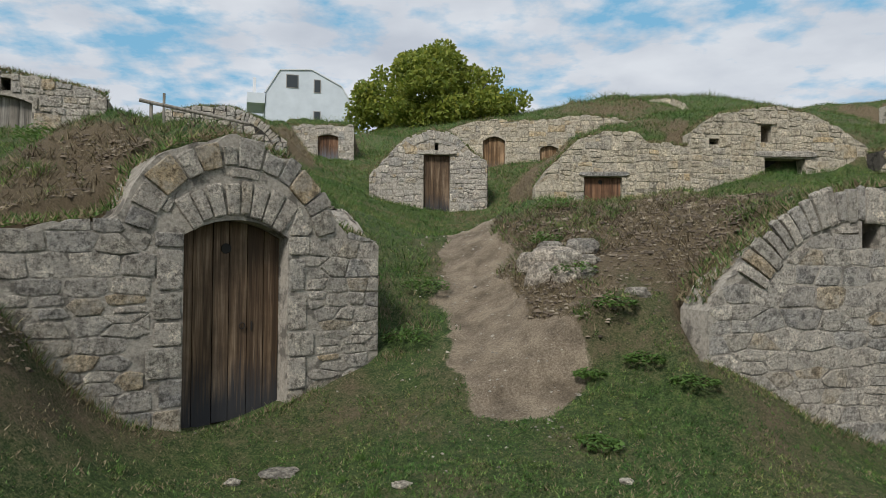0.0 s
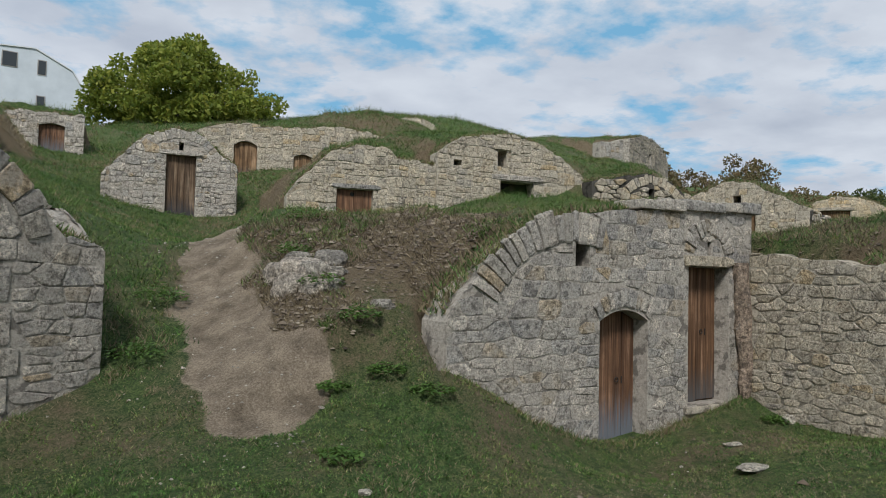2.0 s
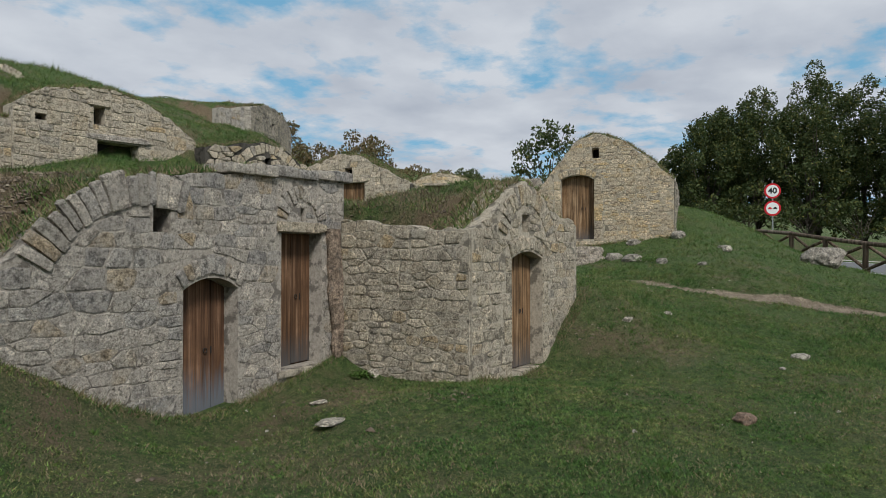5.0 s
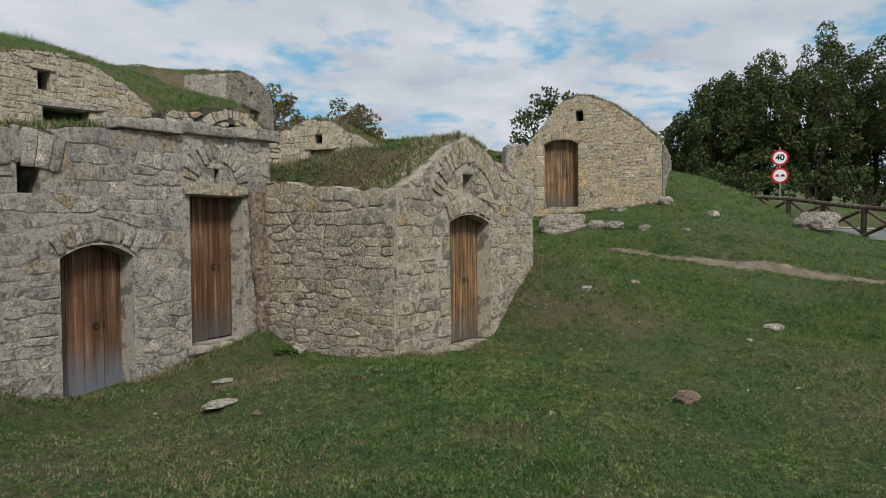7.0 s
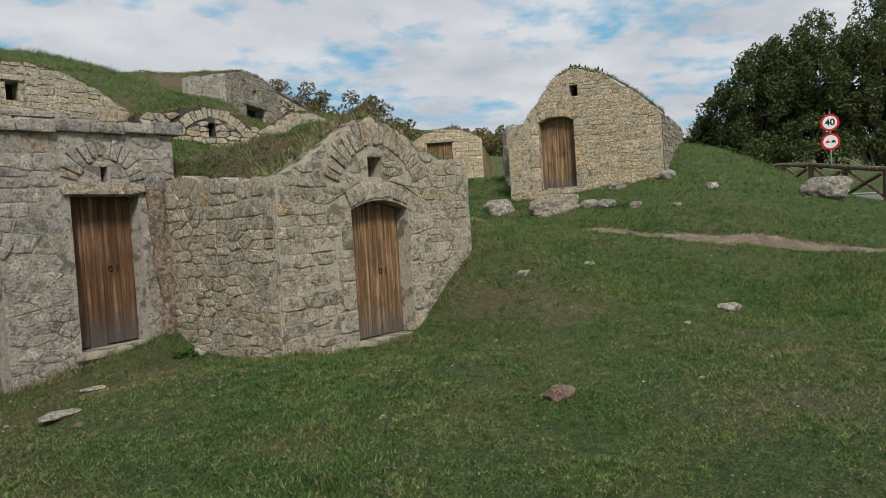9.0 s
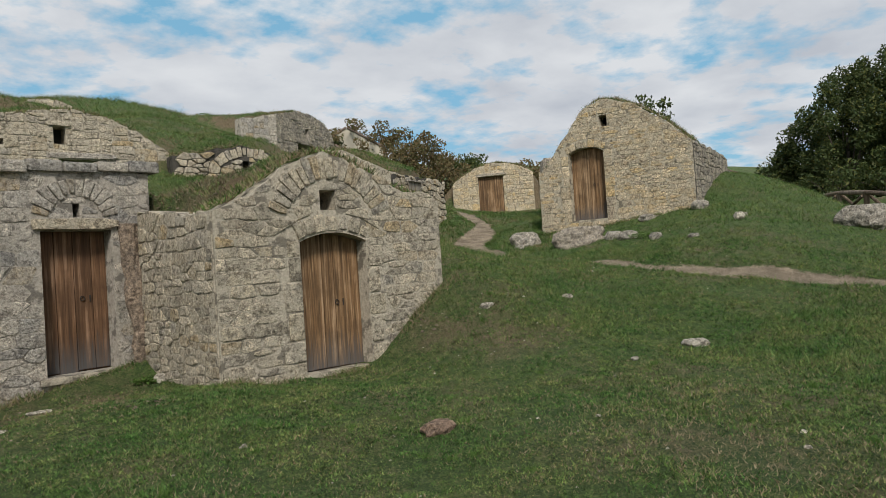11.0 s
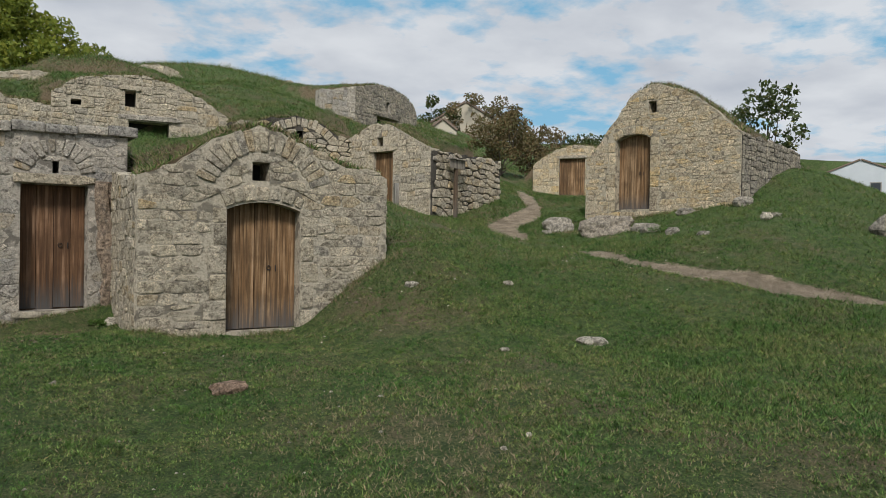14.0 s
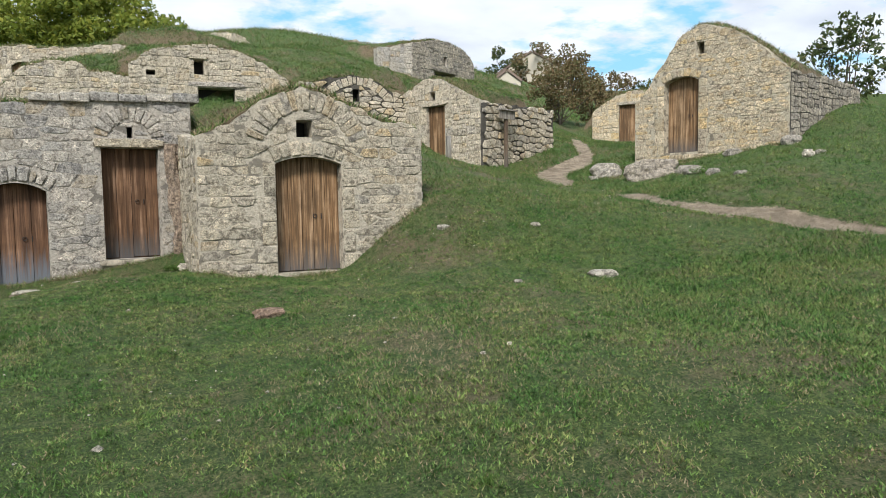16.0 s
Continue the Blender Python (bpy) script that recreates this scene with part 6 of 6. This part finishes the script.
for i, (x, y, r, h) in enumerate([(-4.0, 8.9, .26, .26), (-4.3, 8.2, .2, .12), (7.35, 7.9, .15, .2), (1.5, 8.0, .25, .16), (1.45, 8.9, .22, .2), (1.6, 7.2, .2, .14), (2.0, 6.5, .2, .1), (1.25, 6.9, .15, .08), (1.7, 6.8, .18, .1), (4.6, 8.4, .35, .14), (6.6, 6.6, .16, .08), (16.5, 6.0, .3, .16), (17.7, 9.8, .3, .22), (1.0, 6.0, .18, .08), (2.6, 11.2, .5, .25), (0.1, 9.2, .3, .25), (-.2, 8.2, .3, .18), (1.9, 9.9, .3, .2)]):
    weed(x, y, r, h, 200 + i, "leafy green weeds growing in the turf")


# ---- far houses ----
def build_houses():
    wall, nt, b = mat("white_render", (0.72, 0.74, 0.76))
    c = ramp(nt, noise_tex(nt, 0.6, 5), [(0.3, (0.5, 0.53, 0.56)), (0.7, (0.6, 0.63, 0.66))])
    nt.links.new(c, b.inputs["Base Color"])
    roof, _, _ = mat("grey_roof_edge", (0.6, 0.6, 0.6))
    glass, _, _ = mat("dark_window_glass", (0.05, 0.055, 0.06), 0.15)
    frame_m, _, _ = mat("grey_window_frame", (0.3, 0.28, 0.26))
    tile, _, _ = mat("brown_roof_tiles", (0.2, 0.15, 0.12))
    old, _, _ = mat("pale_old_plaster", (0.5, 0.45, 0.36))

    def house(label, x, y, z, turn, outline, depth, base, rf, windows, group=""):
        e = new("house")
        e.matrix_world = pose(x, y, z, 0, 0, turn)
        tagged(e, label, "house", group)
        n = len(outline)
        v = [(a, 0, c) for a, c in outline] + [(a, depth, c) for a, c in outline]
        f = [tuple(range(n)), tuple(range(2 * n - 1, n - 1, -1))] + [(i, i + n, (i + 1) % n + n, (i + 1) % n) for i in range(n)]
        raw("wall", v, f, base, e)
        # roof skin, over all but the foot and the two upright sides
        for (a0, c0), (a1, c1) in zip(outline[2:-1], outline[3:]) if rf else ():
            up = Vector((-(c1 - c0), 0, a1 - a0)).normalized()
            up = -up if up.z < 0 else up
            p = [Vector((a0, -0.12, c0)), Vector((a1, -0.12, c1)), Vector((a1, depth + 0.25, c1)), Vector((a0, depth + 0.25, c0))]
            v = [q + up * 0.02 for q in p] + [q + up * 0.16 for q in p]
            raw("roof", v, [(3, 2, 1, 0), (4, 5, 6, 7), (0, 1, 5, 4), (1, 2, 6, 5), (2, 3, 7, 6), (3, 0, 4, 7)], rf, e)
        for a, c, w, h in windows:
            fr = part("window", box_bm(a - w / 2 - 0.1, a + w / 2 + 0.1, -0.06, 0.05, c - 0.1, c + h + 0.1), frame_m, e)
            part("pane", box_bm(a - w / 2, a + w / 2, -0.09, -0.062, c, c + h), glass, fr)
        return e

    house("white rendered house with a gambrel gable and small windows", -4.9, 90.5, 19.0, 8, [(-5.4, -5), (5.0, -5), (5.0, 3.6), (3.9, 5.4), (0.2, 7.2), (-3.7, 6.9), (-5.4, 4.0)], 12, wall, roof,
          [(-2.2, 4.9, 1.3, 1.5), (0.9, 4.5, 0.7, 1.5), (0.9, 0.4, 0.7, 1.6)])
    bal = [o for o in bpy.data.objects if o.name == "house"][0]
    part("balcony", box_bm(-7.6, -5.45, -0.2, 6, 2.6, 3.9, 0.05), wall, bal, "white balcony parapet")
    part("chimney", box_bm(-6.9, -6.5, 2, 2.4, 3.9, 6.3, 0.03), roof, bal)
    house("low pale farm shed on the ridge", 29.6, 35.2, gz(29.6, 35.2) - 1.6, -30, [(-0.9, -1), (0.9, -1), (0.9, 1.6), (0.0, 2.3), (-0.9, 1.6)], 3, old, tile, [(0.1, 0.2, 0.8, 1.2)])
    house("pale old farmhouse with a dark gable roof on the ridge", 38.6, 46.0, gz(38.6, 46) - 0.2, -35, [(-3, -3), (3, -3), (3, 2.4), (0, 4.2), (-3, 2.4)], 8, old, tile, [(-1, 0.6, 0.8, 1.0)])
    house("distant white house with a low grey roof", 77, 33.5, 6.4, -62, [(-3.4, -6), (3.4, -6), (3.4, 2.2), (0, 3.6), (-3.4, 2.2)], 9, wall, tile, [(-1.6, 0.2, 0.8, 1.1), (1.3, 0.2, 0.8, 1.1)])
    # ruined stone hut on the crest
    house("ruined stone hut on the crest of the hill", 21.7, 43.6, gz(21.7, 43.6), -25, [(-1.3, -1.5), (1.3, -1.5), (1.3, -0.2), (0.7, 0.35), (-1.3, 0.2)], 2.5, MORTAR_GREY, None, [])


build_houses()


# ---- the rail by the far cellar ----
def build_far_rail():
    e = new("wooden_rail")
    x, y = -4.35, 14.6
    g = gz(x, y)
    e.matrix_world = pose(x, y, g, 0, 0, 8)
    tagged(e, "weathered grey wooden handrail beside a stone cellar", "railing")
    for i in range(3):
        part("post", pole_bm((i * 0.75, 0, -0.3), (i * 0.75, 0, 0.62 - 0.13 * i), 0.035, 0.03, 8), WOOD_GREY, e)
    part("rail", pole_bm((-0.2, -0.03, 0.68), (1.75, -0.03, 0.36), 0.035, 0.03, 8), WOOD_GREY, e)
    for px, py in ((-4.75, 17.2),):
        p = new("wire_post")
        p.matrix_world = pose(px, py, gz(px, py))
        tagged(p, "thin grey post on the skyline", "post")
        part("shaft", pole_bm((0, 0, -0.3), (0, 0, 0.7), 0.03, 0.03, 8), WOOD_GREY, p)


build_far_rail()
